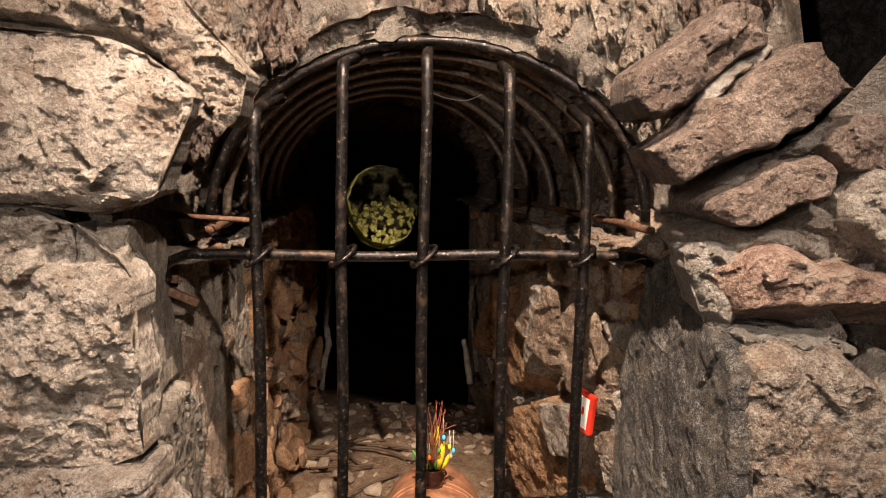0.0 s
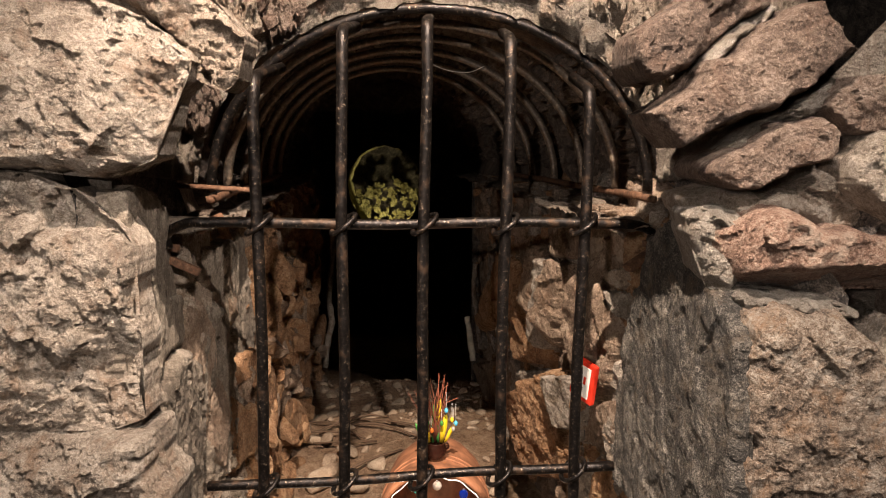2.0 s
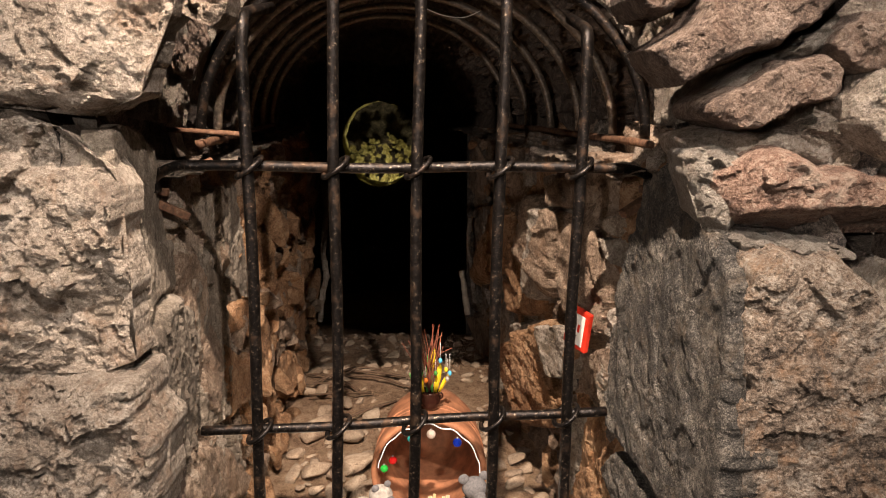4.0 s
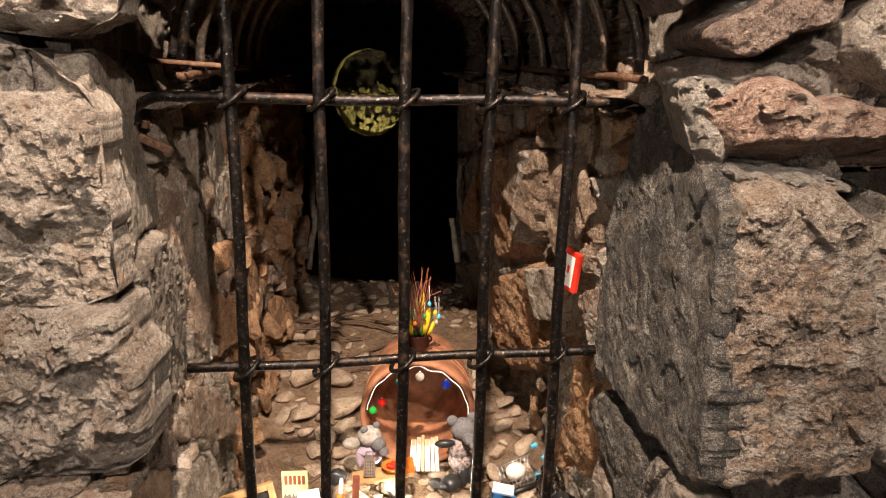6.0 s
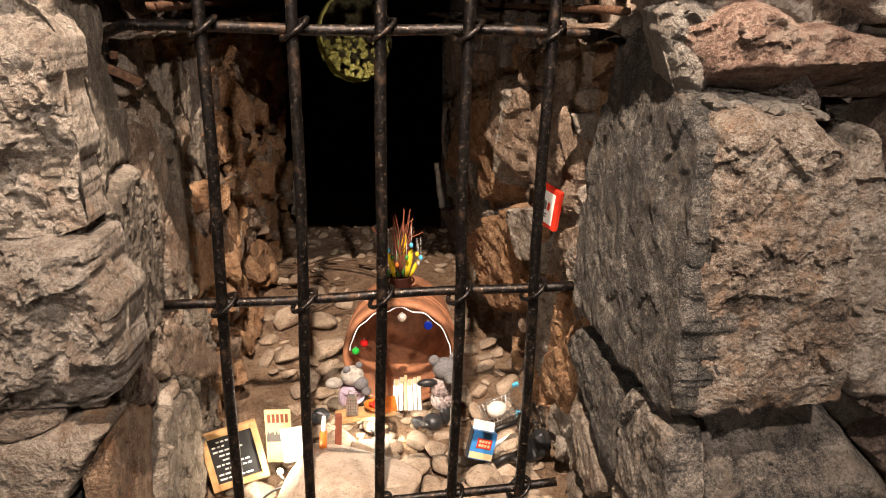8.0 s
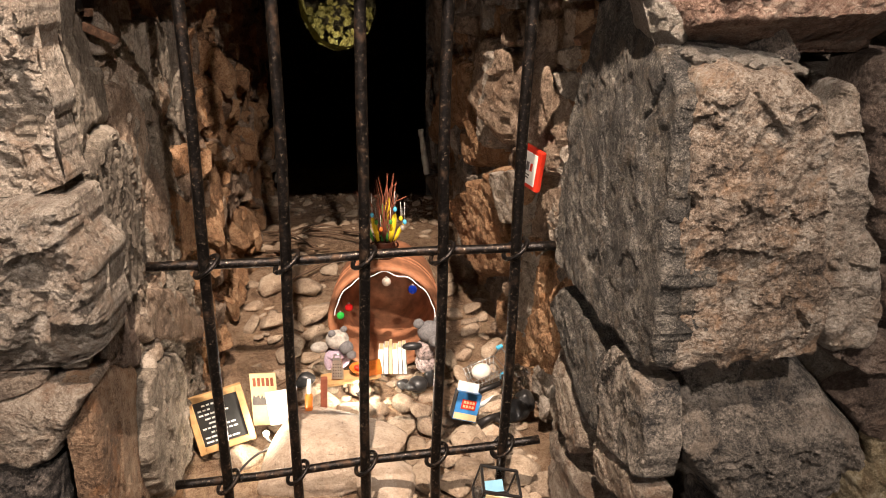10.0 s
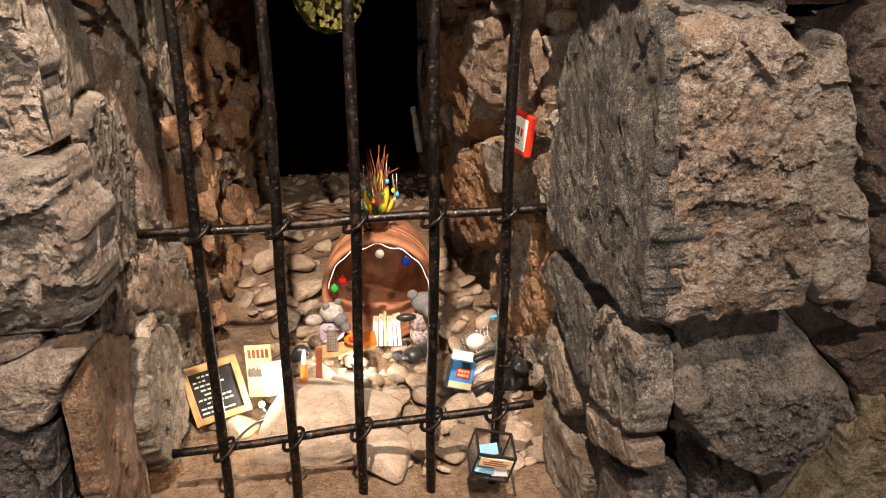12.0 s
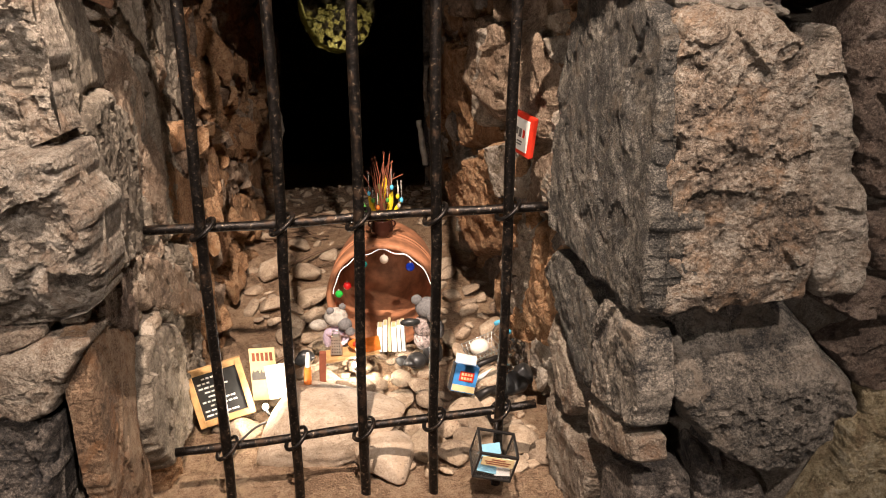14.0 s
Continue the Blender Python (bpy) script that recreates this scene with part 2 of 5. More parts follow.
def rock_data(pts, depth, place, fine=0.0045, rough=0.2, seed=0.0, back=0.05, tilt=(0, 0), square=22.0, facets=4, slopes=(), stretch=(1, 1), ragged=1.0):
    """A broken stone: its outline in the wall's plane, its proud face cut by planes and fractured. place(u, v, w) puts it into the world."""
    us, vs = [p[0] for p in pts], [p[1] for p in pts]
    size = max(max(us) - min(us), max(vs) - min(vs))
    span = sum(math.dist(a, c) for a, c in zip(pts, pts[1:] + pts[:1]))
    seg = max(24, int(span / fine))
    loop, mid = outline_loop(pts, seg, 0.021 * size ** 0.6 * ragged, seed)
    pick = random.Random(int(seed * 1000) + 1)
    planes = []
    for k in range(facets):
        ang = pick.uniform(0, 2 * math.pi)
        planes.append((math.cos(ang), math.sin(ang), pick.uniform(0.25, 0.9), pick.uniform(0.16, 0.4) * size))
    planes += list(slopes)
    amp, edge = depth * rough, 1.1 * size / square
    # an even scatter of points inside the outline, with a few rows along its rim
    rim = np.array([(p.x, p.y) for p in loop])
    dice = np.random.default_rng(int(seed * 1000) + 5)
    gx, gy = np.meshgrid(np.arange(min(us) - fine, max(us) + fine, fine), np.arange(min(vs) - fine, max(vs) + fine, fine))
    cloud = np.stack([gx.ravel(), gy.ravel()], 1) + dice.uniform(-0.3, 0.3, (gx.size, 2)) * fine
    inward = np.array((mid.x, mid.y)) - rim
    inward /= np.maximum(1e-9, np.linalg.norm(inward, axis=1))[:, None]
    cloud = np.concatenate([rim + inward * edge * k for k in (0.12, 0.4)] + [cloud])
    nxt = np.roll(rim, -1, axis=0)
    cross = (rim[None, :, 1] > cloud[:, None, 1]) != (nxt[None, :, 1] > cloud[:, None, 1])
    at = rim[None, :, 0] + (cloud[:, None, 1] - rim[None, :, 1]) * (nxt - rim)[None, :, 0] / np.where(np.abs((nxt - rim)[:, 1]) < 1e-9, 1e-9, (nxt - rim)[:, 1])[None, :]
    inside = (cross & (cloud[:, None, 0] < at)).sum(1) % 2 == 1
    far = np.sqrt(((cloud[:, None, :] - rim[None, :, :]) ** 2).sum(2).min(1))
    keep = inside & (far > min(0.1 * edge, 0.4 * fine))
    flat = [Vector((p.x, p.y)) for p in loop] + [Vector(p) for p in cloud[keep].tolist()]
    gaps = [0.0] * seg + far[keep].tolist()
    out, _, tris, origin, _, _ = geometry.delaunay_2d_cdt(flat, [], [list(range(seg))], 1, 1e-6, True)
    verts, spot = [], {}
    for n, (q, src) in enumerate(zip(out, origin)):
        first = src[0] if src else 0
        if first < seg and src:
            spot[first] = n
        dx, dy = q.x - mid.x, q.y - mid.y
        s = TWIST @ Vector((q.x + seed, q.y, seed * 0.37))
        turn_in = min(1.0, gaps[first] / (edge * (1 + 0.7 * noise.noise(s * 23))))
        prof = (1 - (1 - turn_in) ** 2.4) ** 0.5
        top = depth * (0.85 + tilt[0] * dx / size + tilt[1] * dy / size)
        for cx, cy, slope, start in planes:
            top = min(top, depth * 0.95 - slope * (cx * dx + cy * dy - start))
        top = max(top, 0.2 * depth)
        f = Vector((q.x, q.y, seed))
        broken = fracture(f * 13, stretch) + 0.42 * fracture(f * 34 + Vector((3, 7, 0)), stretch) + 0.2 * fracture(f * 85, stretch)
        rag = noise.fractal(s * 30, 0.8, 2.3, 4)
        verts.append(place(q.x, q.y, prof * top + amp * prof ** 0.4 * (1.5 * broken + 0.35 * rag)))
    faces = [tuple(t) for t in tris]
    ring = [spot[k] for k in range(seg) if k in spot]
    o = len(verts)
    verts += [place(out[n].x, out[n].y, -back) for n in ring]
    faces += [(ring[k], o + k, o + (k + 1) % len(ring), ring[(k + 1) % len(ring)]) for k in range(len(ring))]
    return verts, faces


def stone(name, pts, depth, place, mat, parent, label="", flip=False, **kw):
    v, f = rock_data(pts, depth, place, **kw)
    if flip:
        f = [q[::-1] for q in f]
    ob = part_mesh(name, v, f, mat, parent, label)
    ob.data.set_sharp_from_angle(angle=0.7)
    return ob


def cells(u0, u1, v0, v1, du, dv, rng, jitter=0.3, shear=0.0):
    """Outlines of stones that fill a stretch of wall in uneven courses."""
    out, v = [], v0
    while v < v1:
        h = dv * rng.uniform(0.65, 1.4)
        u = u0 - rng.random() * du
        while u < u1:
            w = du * rng.uniform(0.55, 1.5)
            g = 0.006
            jj = lambda s: rng.uniform(-jitter, jitter) * s
            q = [(u + g, v + g), (u + w * 0.5, v + g + jj(h * 0.25)), (u + w - g, v + g), (u + w - g + jj(w * 0.4), v + h * 0.5),
                 (u + w - g, v + h - g), (u + w * 0.5, v + h - g + jj(h * 0.25)), (u + g, v + h - g), (u + g + jj(w * 0.4), v + h * 0.5)]
            q = [(a + jj(w * 0.35) + shear * (c - v0), c + jj(h * 0.3)) for a, c in q]
            if min(a for a, _ in q) > u0 - 0.05 and max(a for a, _ in q) < u1 + 0.1:
                out.append(q)
            u += w
        v += h
    return out


def sheet(name, place, nu, nv, mat, parent=None, label="", flip=False, skip=None):
    """A rough sheet: place(s, t) for s, t from 0 to 1."""
    verts = [place(i / nu, j / nv) for j in range(nv + 1) for i in range(nu + 1)]
    faces = [(j * (nu + 1) + i, j * (nu + 1) + i + 1, (j + 1) * (nu + 1) + i + 1, (j + 1) * (nu + 1) + i) for j in range(nv) for i in range(nu)]
    if flip:
        faces = [f[::-1] for f in faces]
    if skip:
        faces = [f for f in faces if not skip(sum((verts[i] for i in f), Vector()) / 4)]
    return part_mesh(name, verts, faces, mat, parent, label)


def crag(x, y, z, k, amp):
    return amp * noise.fractal(Vector((x * k, y * k, z * k)), 0.8, 2.1, 5)


# ---- the passage's shape ----


def left_x(y, z=0.6):
    return -0.452 - 0.068 * (y - 1.3) + 0.02 * (0.6 - z)


def right_x(y, z=0.6):
    return 0.345 + 0.25 * max(0.0, 1.42 - y) - 0.105 * (y - 1.25) + 0.045 * (0.7 - z) + (0.06 if z > 1.06 else 0.0)


def floor_z(x, y):
    t = min(1, max(0, (y - 1.55) / 1.2))
    drop = min(1, max(0, (y - 3.12) / 0.5))
    return 0.035 + 0.115 * t * t * (3 - 2 * t) + 0.012 * max(0, min(y, 3.2) - 2.75) - 0.75 * drop * drop * (3 - 2 * drop)


def arch(y, ang, out=0.0):
    """A point of the vault at depth y; ang from 0 (right foot) to pi (left foot)."""
    xl, xr = -0.30 - 0.1 * y, 0.608 - 0.16 * y
    return Vector(((xl + xr) / 2 + (0.5 * (xr - xl) + out) * math.cos(ang), y, 1.10 + (0.335 + out) * math.sin(ang)))


# ---- floor of the passage and of the room before it ----
ground = sheet("floor", lambda s, t: (lambda x, y: Vector((x, y, floor_z(x, y) + crag(x, y, 0, 7, 0.014) + crag(x, y, 3, 40, 0.004))))(-1.2 + 2.1 * s, 0.97 + 6.8 * t ** 1.6),
               110, 230, EARTH)
tagged(ground, "brown trodden earth floor of the stone passage", "floor", kind="structure")
room_floor = sheet("room_floor", lambda s, t: Vector((-2.2 + 4.4 * s, -2.6 + 3.75 * t, -0.35 + crag(4.4 * s, 3.7 * t, 0, 3, 0.01))), 30, 30, MORTAR)
tagged(room_floor, "worn grey stone floor of the cellar room", "floor", kind="structure")
FRONT = empty("wall_front")
tagged(FRONT, "rough rubble stone wall round an arched opening", "wall", kind="structure")


def opening(i, n):
    """Outline of the arched opening, from the right foot over the top to the left foot."""
    t = i / n
    if t < 0.3:
        return Vector((0.42, 0, -0.5 + 1.6 * t / 0.3))
    if t > 0.7:
        return Vector((-0.46, 0, 1.1 - 1.6 * (t - 0.7) / 0.3))
    a = math.pi * (t - 0.3) / 0.4
    return Vector((-0.02 + 0.44 * math.cos(a) + 0.08 * math.sin(a) * math.cos(a), 0, 1.1 + 1.0 * math.sin(a)))


def front_sheet(s, t):
    b_ = opening(s * 120, 120)
    far = Vector((max(-1.9, min(1.9, b_.x * 5)), 0, 2.9 if 0.3 < s < 0.7 else b_.z))
    q = b_.lerp(far, t ** 1.5)
    hollow = max(0.0, 1 - ((q.x - 0.66) / 0.24) ** 2 - ((q.z - 0.99 - 0.1 * (q.x - 0.6)) / 0.06) ** 2)
    return Vector((q.x, (1.03 if q.x < -0.38 else 1.05) + 0.2 * hollow ** 0.5 + crag(q.x, 0, q.z, 9, 0.014) + crag(q.x, 2, q.z, 45, 0.006), q.z))


def in_gap(q):
    """The dark cleft over the stones beside the arch."""
    return 0.3 < q.x < 1.2 and q.z < 1.75 and q.z > 1.265 - 0.62 * (q.x - 0.58)


sheet("mortar_bed", front_sheet, 200, 90, MORTAR, FRONT, "grey-brown mortar between the stones", skip=in_gap)
# dark colour stands in for the shade inside the cleft
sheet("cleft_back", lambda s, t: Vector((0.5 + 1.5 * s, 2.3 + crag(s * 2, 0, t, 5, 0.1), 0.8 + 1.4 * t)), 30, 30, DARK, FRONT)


def on_front(y):
    return lambda u, v, w: Vector((u, y - w, v))


seeds = random.Random(4)


def front_stone(name, face, depth, mat, pts, label="", rough=0.3, slopes=(), tilt=(0.0, 0.0), facets=3, square=24, stretch=(1, 1), back=0.07, ragged=1.0):
    """A stone of the front wall whose broken face stands at y = face."""
    stone(name, pts, depth, on_front(face + 0.85 * depth), STONES[mat], FRONT, label, fine=0.0038, rough=rough, seed=seeds.uniform(0, 50), back=back,
          tilt=tilt, slopes=slopes, facets=facets, square=square, stretch=stretch, ragged=ragged)


# pillar beside the opening, from the top down
front_stone("limestone", 0.965, 0.06, "tan", [(-0.62, 1.5), (-0.40, 1.5), (-0.333, 1.398), (-0.299, 1.376), (-0.261, 1.329), (-0.271, 1.286), (-0.295, 1.26), (-0.321, 1.273), (-0.339, 1.312), (-0.375, 1.349), (-0.417, 1.377), (-0.62, 1.405)],
            "buff limestone with a broken corner", slopes=((0.9, -0.4, 1.2, 0.07),))
front_stone("limestone", 0.925, 0.07, "pale", [(-0.66, 1.395), (-0.468, 1.376), (-0.405, 1.365), (-0.363, 1.34), (-0.327, 1.302), (-0.331, 1.275), (-0.359, 1.25), (-0.367, 1.194), (-0.408, 1.159), (-0.452, 1.15), (-0.517, 1.159), (-0.66, 1.175)],
            "big pale limestone with a sloping upper face", slopes=((0.15, 1, 0.55, 0.0), (0.1, -1, 0.9, 0.085), (1, -0.3, 0.9, 0.1)), facets=1, rough=0.18)
front_stone("limestone", 0.935, 0.045, "pale", [(-0.66, 1.162), (-0.524, 1.150), (-0.485, 1.13), (-0.455, 1.11), (-0.425, 1.085), (-0.414, 1.06), (-0.416, 1.0), (-0.413, 0.92), (-0.419, 0.858), (-0.409, 0.815), (-0.464, 0.806), (-0.66, 0.80)],
            "tall pale limestone with diagonal broken ledges", rough=0.34, slopes=((0.2, 1, 0.8, 0.09), (0.55, -0.8, 0.5, 0.05), (-0.5, 0.85, 0.35, 0.06)), facets=1)
front_stone("limestone", 0.925, 0.06, "pale", [(-0.66, 0.803), (-0.47, 0.803), (-0.400, 0.80), (-0.394, 0.751), (-0.372, 0.72), (-0.377, 0.656), (-0.391, 0.575), (-0.477, 0.546), (-0.66, 0.54)],
            "bulging pale limestone with a chipped face", rough=0.27, slopes=((0.1, -1, 0.6, 0.07), (-0.6, 0.8, 0.5, 0.04)), facets=1)
front_stone("sandstone", 0.94, 0.04, "tan", [(-0.66, 0.537), (-0.481, 0.537), (-0.487, 0.518), (-0.548, 0.5), (-0.66, 0.497)], rough=0.12)
front_stone("sandstone", 0.93, 0.045, "tan", [(-0.68, 0.5), (-0.56, 0.503), (-0.475, 0.521), (-0.419, 0.519), (-0.45, 0.46), (-0.481, 0.4), (-0.68, 0.398)], "buff sandstone with a sloping face", rough=0.12, slopes=((0.0, 1, 0.5, 0.02),), facets=0)
front_stone("sandstone", 0.935, 0.045, "dark", [(-0.70, 0.393), (-0.484, 0.396), (-0.5, 0.33), (-0.514, 0.257), (-0.537, 0.05), (-0.72, 0.05)], "dark bluish stone with whitish crust", rough=0.3)
# leaning stones beside the arch
front_stone("limestone", 0.99, 0.09, "umber", [(0.255, 1.342), (0.284, 1.359), (0.338, 1.386), (0.373, 1.425), (0.424, 1.425), (0.44, 1.381), (0.434, 1.366), (0.394, 1.348), (0.363, 1.320), (0.332, 1.290), (0.301, 1.274), (0.268, 1.274), (0.257, 1.295)],
            "brown limestone leaning over the arch", rough=0.1, slopes=((0.55, -0.83, 1.1, 0.02), (-1, 0, 1.0, 0.07)), facets=1)
front_stone("limestone", 0.955, 0.11, "umber", [(0.342, 1.286), (0.383, 1.317), (0.426, 1.347), (0.452, 1.366), (0.478, 1.367), (0.504, 1.346), (0.54, 1.306), (0.501, 1.285), (0.467, 1.254), (0.433, 1.232), (0.371, 1.209), (0.313, 1.183), (0.278, 1.219), (0.275, 1.232), (0.319, 1.259)],
            "long brown limestone leaning beside the arch", rough=0.07, slopes=((0.5, -0.86, 1.6, 0.052), (-0.9, -0.4, 0.9, 0.09)), facets=0)
front_stone("limestone", 0.96, 0.1, "umber", [(0.346, 1.162), (0.372, 1.178), (0.442, 1.216), (0.496, 1.227), (0.524, 1.205), (0.509, 1.164), (0.464, 1.155), (0.393, 1.121), (0.349, 1.142)],
            "brown limestone leaning beside the arch", rough=0.07, slopes=((0.45, -0.89, 1.4, 0.025),), facets=0)
front_stone("limestone", 0.965, 0.1, "umber", [(0.5, 1.236), (0.512, 1.258), (0.542, 1.278), (0.573, 1.28), (0.62, 1.22), (0.60, 1.19), (0.525, 1.203)], rough=0.08, facets=1)
front_stone("limestone", 0.945, 0.1, "pale", [(0.525, 1.169), (0.537, 1.191), (0.562, 1.209), (0.63, 1.2), (0.64, 1.08), (0.598, 1.08), (0.566, 1.098), (0.532, 1.129)], "pale grey rounded limestone", rough=0.1, square=9)
front_stone("limestone", 1.0, 0.09, "pale", [(0.335, 1.116), (0.395, 1.132), (0.443, 1.123), (0.526, 1.151), (0.555, 1.125), (0.60, 1.096), (0.66, 1.087), (0.66, 1.053), (0.55, 1.068), (0.463, 1.094), (0.412, 1.084), (0.38, 1.054), (0.351, 1.068)], "pale mortar-crusted ledge stone", rough=0.16)
front_stone("sandstone", 0.94, 0.14, "red", [(0.354, 1.059), (0.391, 1.091), (0.421, 1.109), (0.458, 1.103), (0.522, 1.078), (0.68, 1.062), (0.68, 0.98), (0.508, 0.985), (0.445, 0.985), (0.404, 0.988), (0.375, 1.01)],
            "reddish sandstone that juts out over a hollow", rough=0.06, slopes=((0.05, -1, 2.2, -0.004), (-1, -0.2, 1.0, 0.1)), facets=0)
for face, pts in ((0.99, [(0.341, 1.280), (0.356, 1.315), (0.388, 1.346), (0.432, 1.374), (0.456, 1.372), (0.416, 1.333), (0.381, 1.307), (0.359, 1.286)]), (0.985, [(0.369, 1.172), (0.409, 1.207), (0.449, 1.227), (0.493, 1.259), (0.528, 1.281), (0.539, 1.272), (0.508, 1.228), (0.467, 1.216), (0.423, 1.195), (0.387, 1.172)])):
    front_stone("mortar_seam", face, 0.06, "seam", pts, "crumbly pale mortar squeezed out of the joint", rough=0.5, square=6, facets=0)
front_stone("mortar_seam", 0.972, 0.05, "seam", [(0.33, 1.10), (0.40, 1.11), (0.425, 1.06), (0.40, 0.99), (0.375, 0.97), (0.35, 1.03)], "pale mortar between slate and stone", rough=0.3, square=7, facets=0)
front_stone("mortar_seam", 0.938, 0.07, "seam", [(0.385, 0.985), (0.40, 1.0), (0.44, 0.99), (0.52, 0.987), (0.56, 0.967), (0.54, 0.952), (0.45, 0.966), (0.40, 0.960)], "pale mortar bedded on the great block", rough=0.25, square=7, facets=0)
# stones under and beside the great block
front_stone("sandstone", 0.915, 0.13, "black", [(0.398, 0.518), (0.453, 0.536), (0.519, 0.552), (0.613, 0.553), (0.654, 0.506), (0.725, 0.423), (0.756, 0.364), (0.72, 0.313), (0.669, 0.242), (0.558, 0.286), (0.476, 0.347), (0.409, 0.454)],
            "black stone with a pale top and whitish veins", rough=0.08, slopes=((-0.1, 1, 0.9, -0.005), (-0.75, -0.6, 0.7, 0.08), (0.7, -0.7, 0.6, 0.09)), facets=0)
front_stone("sandstone", 0.99, 0.07, "dark", [(0.415, 0.245), (0.443, 0.259), (0.492, 0.249), (0.532, 0.173), (0.54, 0.08), (0.433, 0.08)], rough=0.12)
front_stone("sandstone", 0.97, 0.08, "dark", [(0.508, 0.284), (0.588, 0.223), (0.64, 0.206), (0.667, 0.113), (0.667, 0.05), (0.535, 0.05)], rough=0.12)
front_stone("limestone", 0.97, 0.08, "yellow", [(0.70, 0.1), (0.768, 0.211), (0.782, 0.307), (0.836, 0.35), (0.92, 0.296), (0.95, 0.05), (0.70, 0.05)], "yellowish limestone", rough=0.12)
front_stone("limestone", 1.0, 0.06, "yellow", [(0.785, 0.368), (0.83, 0.375), (0.849, 0.346), (0.816, 0.304), (0.796, 0.327)], rough=0.12)
front_stone("limestone", 0.99, 0.07, "umber", [(0.712, 0.445), (0.801, 0.493), (0.9, 0.492), (0.92, 0.372), (0.784, 0.369), (0.745, 0.411)], rough=0.12)
front_stone("limestone", 0.965, 0.08, "umber", [(0.666, 0.544), (0.692, 0.563), (0.765, 0.567), (0.86, 0.563), (0.86, 0.511), (0.719, 0.51)], rough=0.12)
front_stone("limestone", 0.985, 0.07, "umber", [(0.737, 0.671), (0.84, 0.687), (0.85, 0.575), (0.766, 0.575)], rough=0.12)
front_stone("limestone", 0.99, 0.07, "umber", [(0.66, 0.93), (0.67, 0.985), (0.82, 0.985), (0.84, 0.70), (0.74, 0.69), (0.70, 0.80)], rough=0.14)
front_stone("limestone", 0.955, 0.07, "pale", [(0.625, 0.955), (0.656, 0.884), (0.691, 0.767), (0.734, 0.647), (0.739, 0.574), (0.673, 0.539), (0.625, 0.60), (0.60, 0.72), (0.59, 0.85), (0.60, 0.90)], "pale grey upright limestone splinter", rough=0.1, slopes=((-1, 0, 0.3, 0.0),), facets=0)

# the great block beside the opening: a broad front and a side that runs back into the jamb
BLOCK = [(0.393, 0.975), (0.453, 0.977), (0.517, 0.970), (0.558, 0.948), (0.585, 0.905), (0.595, 0.818), (0.617, 0.7), (0.635, 0.632), (0.625, 0.561), (0.514, 0.553), (0.402, 0.548), (0.396, 0.639), (0.396, 0.784), (0.394, 0.915)]
stone("limestone", BLOCK, 0.13, on_front(1.02), BLOCKM, FRONT, "huge grey-brown block with a broken face", fine=0.0034, rough=0.07, seed=3.3, back=0.08, square=34, facets=0, stretch=(0.8, 1.0),
      slopes=((0.05, 1, 0.55, 0.16), (1, 0.1, 0.5, 0.09), (0.3, -0.95, 0.35, 0.12)))
SIDE_U = Vector((-0.155, 0.988, 0))


def on_side(u, v, w):
    return Vector((0.408, 0.905, v)) + SIDE_U * u - Vector((0.988, 0.155, 0)) * w


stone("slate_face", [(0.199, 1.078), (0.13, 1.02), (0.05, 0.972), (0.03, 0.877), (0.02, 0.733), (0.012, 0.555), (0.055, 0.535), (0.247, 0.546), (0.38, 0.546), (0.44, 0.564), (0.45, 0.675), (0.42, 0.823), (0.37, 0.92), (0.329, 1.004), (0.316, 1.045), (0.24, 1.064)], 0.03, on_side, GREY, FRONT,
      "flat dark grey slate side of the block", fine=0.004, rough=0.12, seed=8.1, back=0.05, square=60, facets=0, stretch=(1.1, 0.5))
for pts, d, mat in (([(0.198, 0.481), (0.162, 0.52), (0.033, 0.522), (0.0, 0.44), (0.02, 0.36), (0.149, 0.337), (0.179, 0.339)], 0.035, "black"), ([(0.467, 0.452), (0.398, 0.525), (0.211, 0.508), (0.177, 0.341), (0.223, 0.319), (0.401, 0.419)], 0.03, "grey"),
                    ([(0.205, 0.309), (0.12, 0.335), (0.01, 0.35), (0.0, 0.31), (0.162, 0.248), (0.196, 0.262)], 0.03, "tan"), ([(0.435, 0.372), (0.354, 0.365), (0.216, 0.279), (0.291, 0.213), (0.376, 0.257)], 0.03, "tan"),
                    ([(0.43, 0.168), (0.388, 0.2), (0.164, 0.194), (0.20, 0.0), (0.352, 0.0), (0.43, 0.03)], 0.03, "tan"), ([(0.15, 0.23), (0.02, 0.27), (0.0, 0.02), (0.14, 0.02)], 0.01, "dark")):
    stone("slate_face", pts, d, on_side, STONES[mat], FRONT, fine=0.0042, rough=0.14, seed=seeds.uniform(0, 50), back=0.03, square=30, facets=1)

# the opposite jamb: a broad smooth face behind the pillar's edge, then split upright slabs
JAMB_U = Vector((-0.109, 0.994, 0))


def on_jamb(u, v, w):
    return Vector((-0.432, 0.95, v)) + JAMB_U * u + Vector((0.994, 0.109, 0)) * w


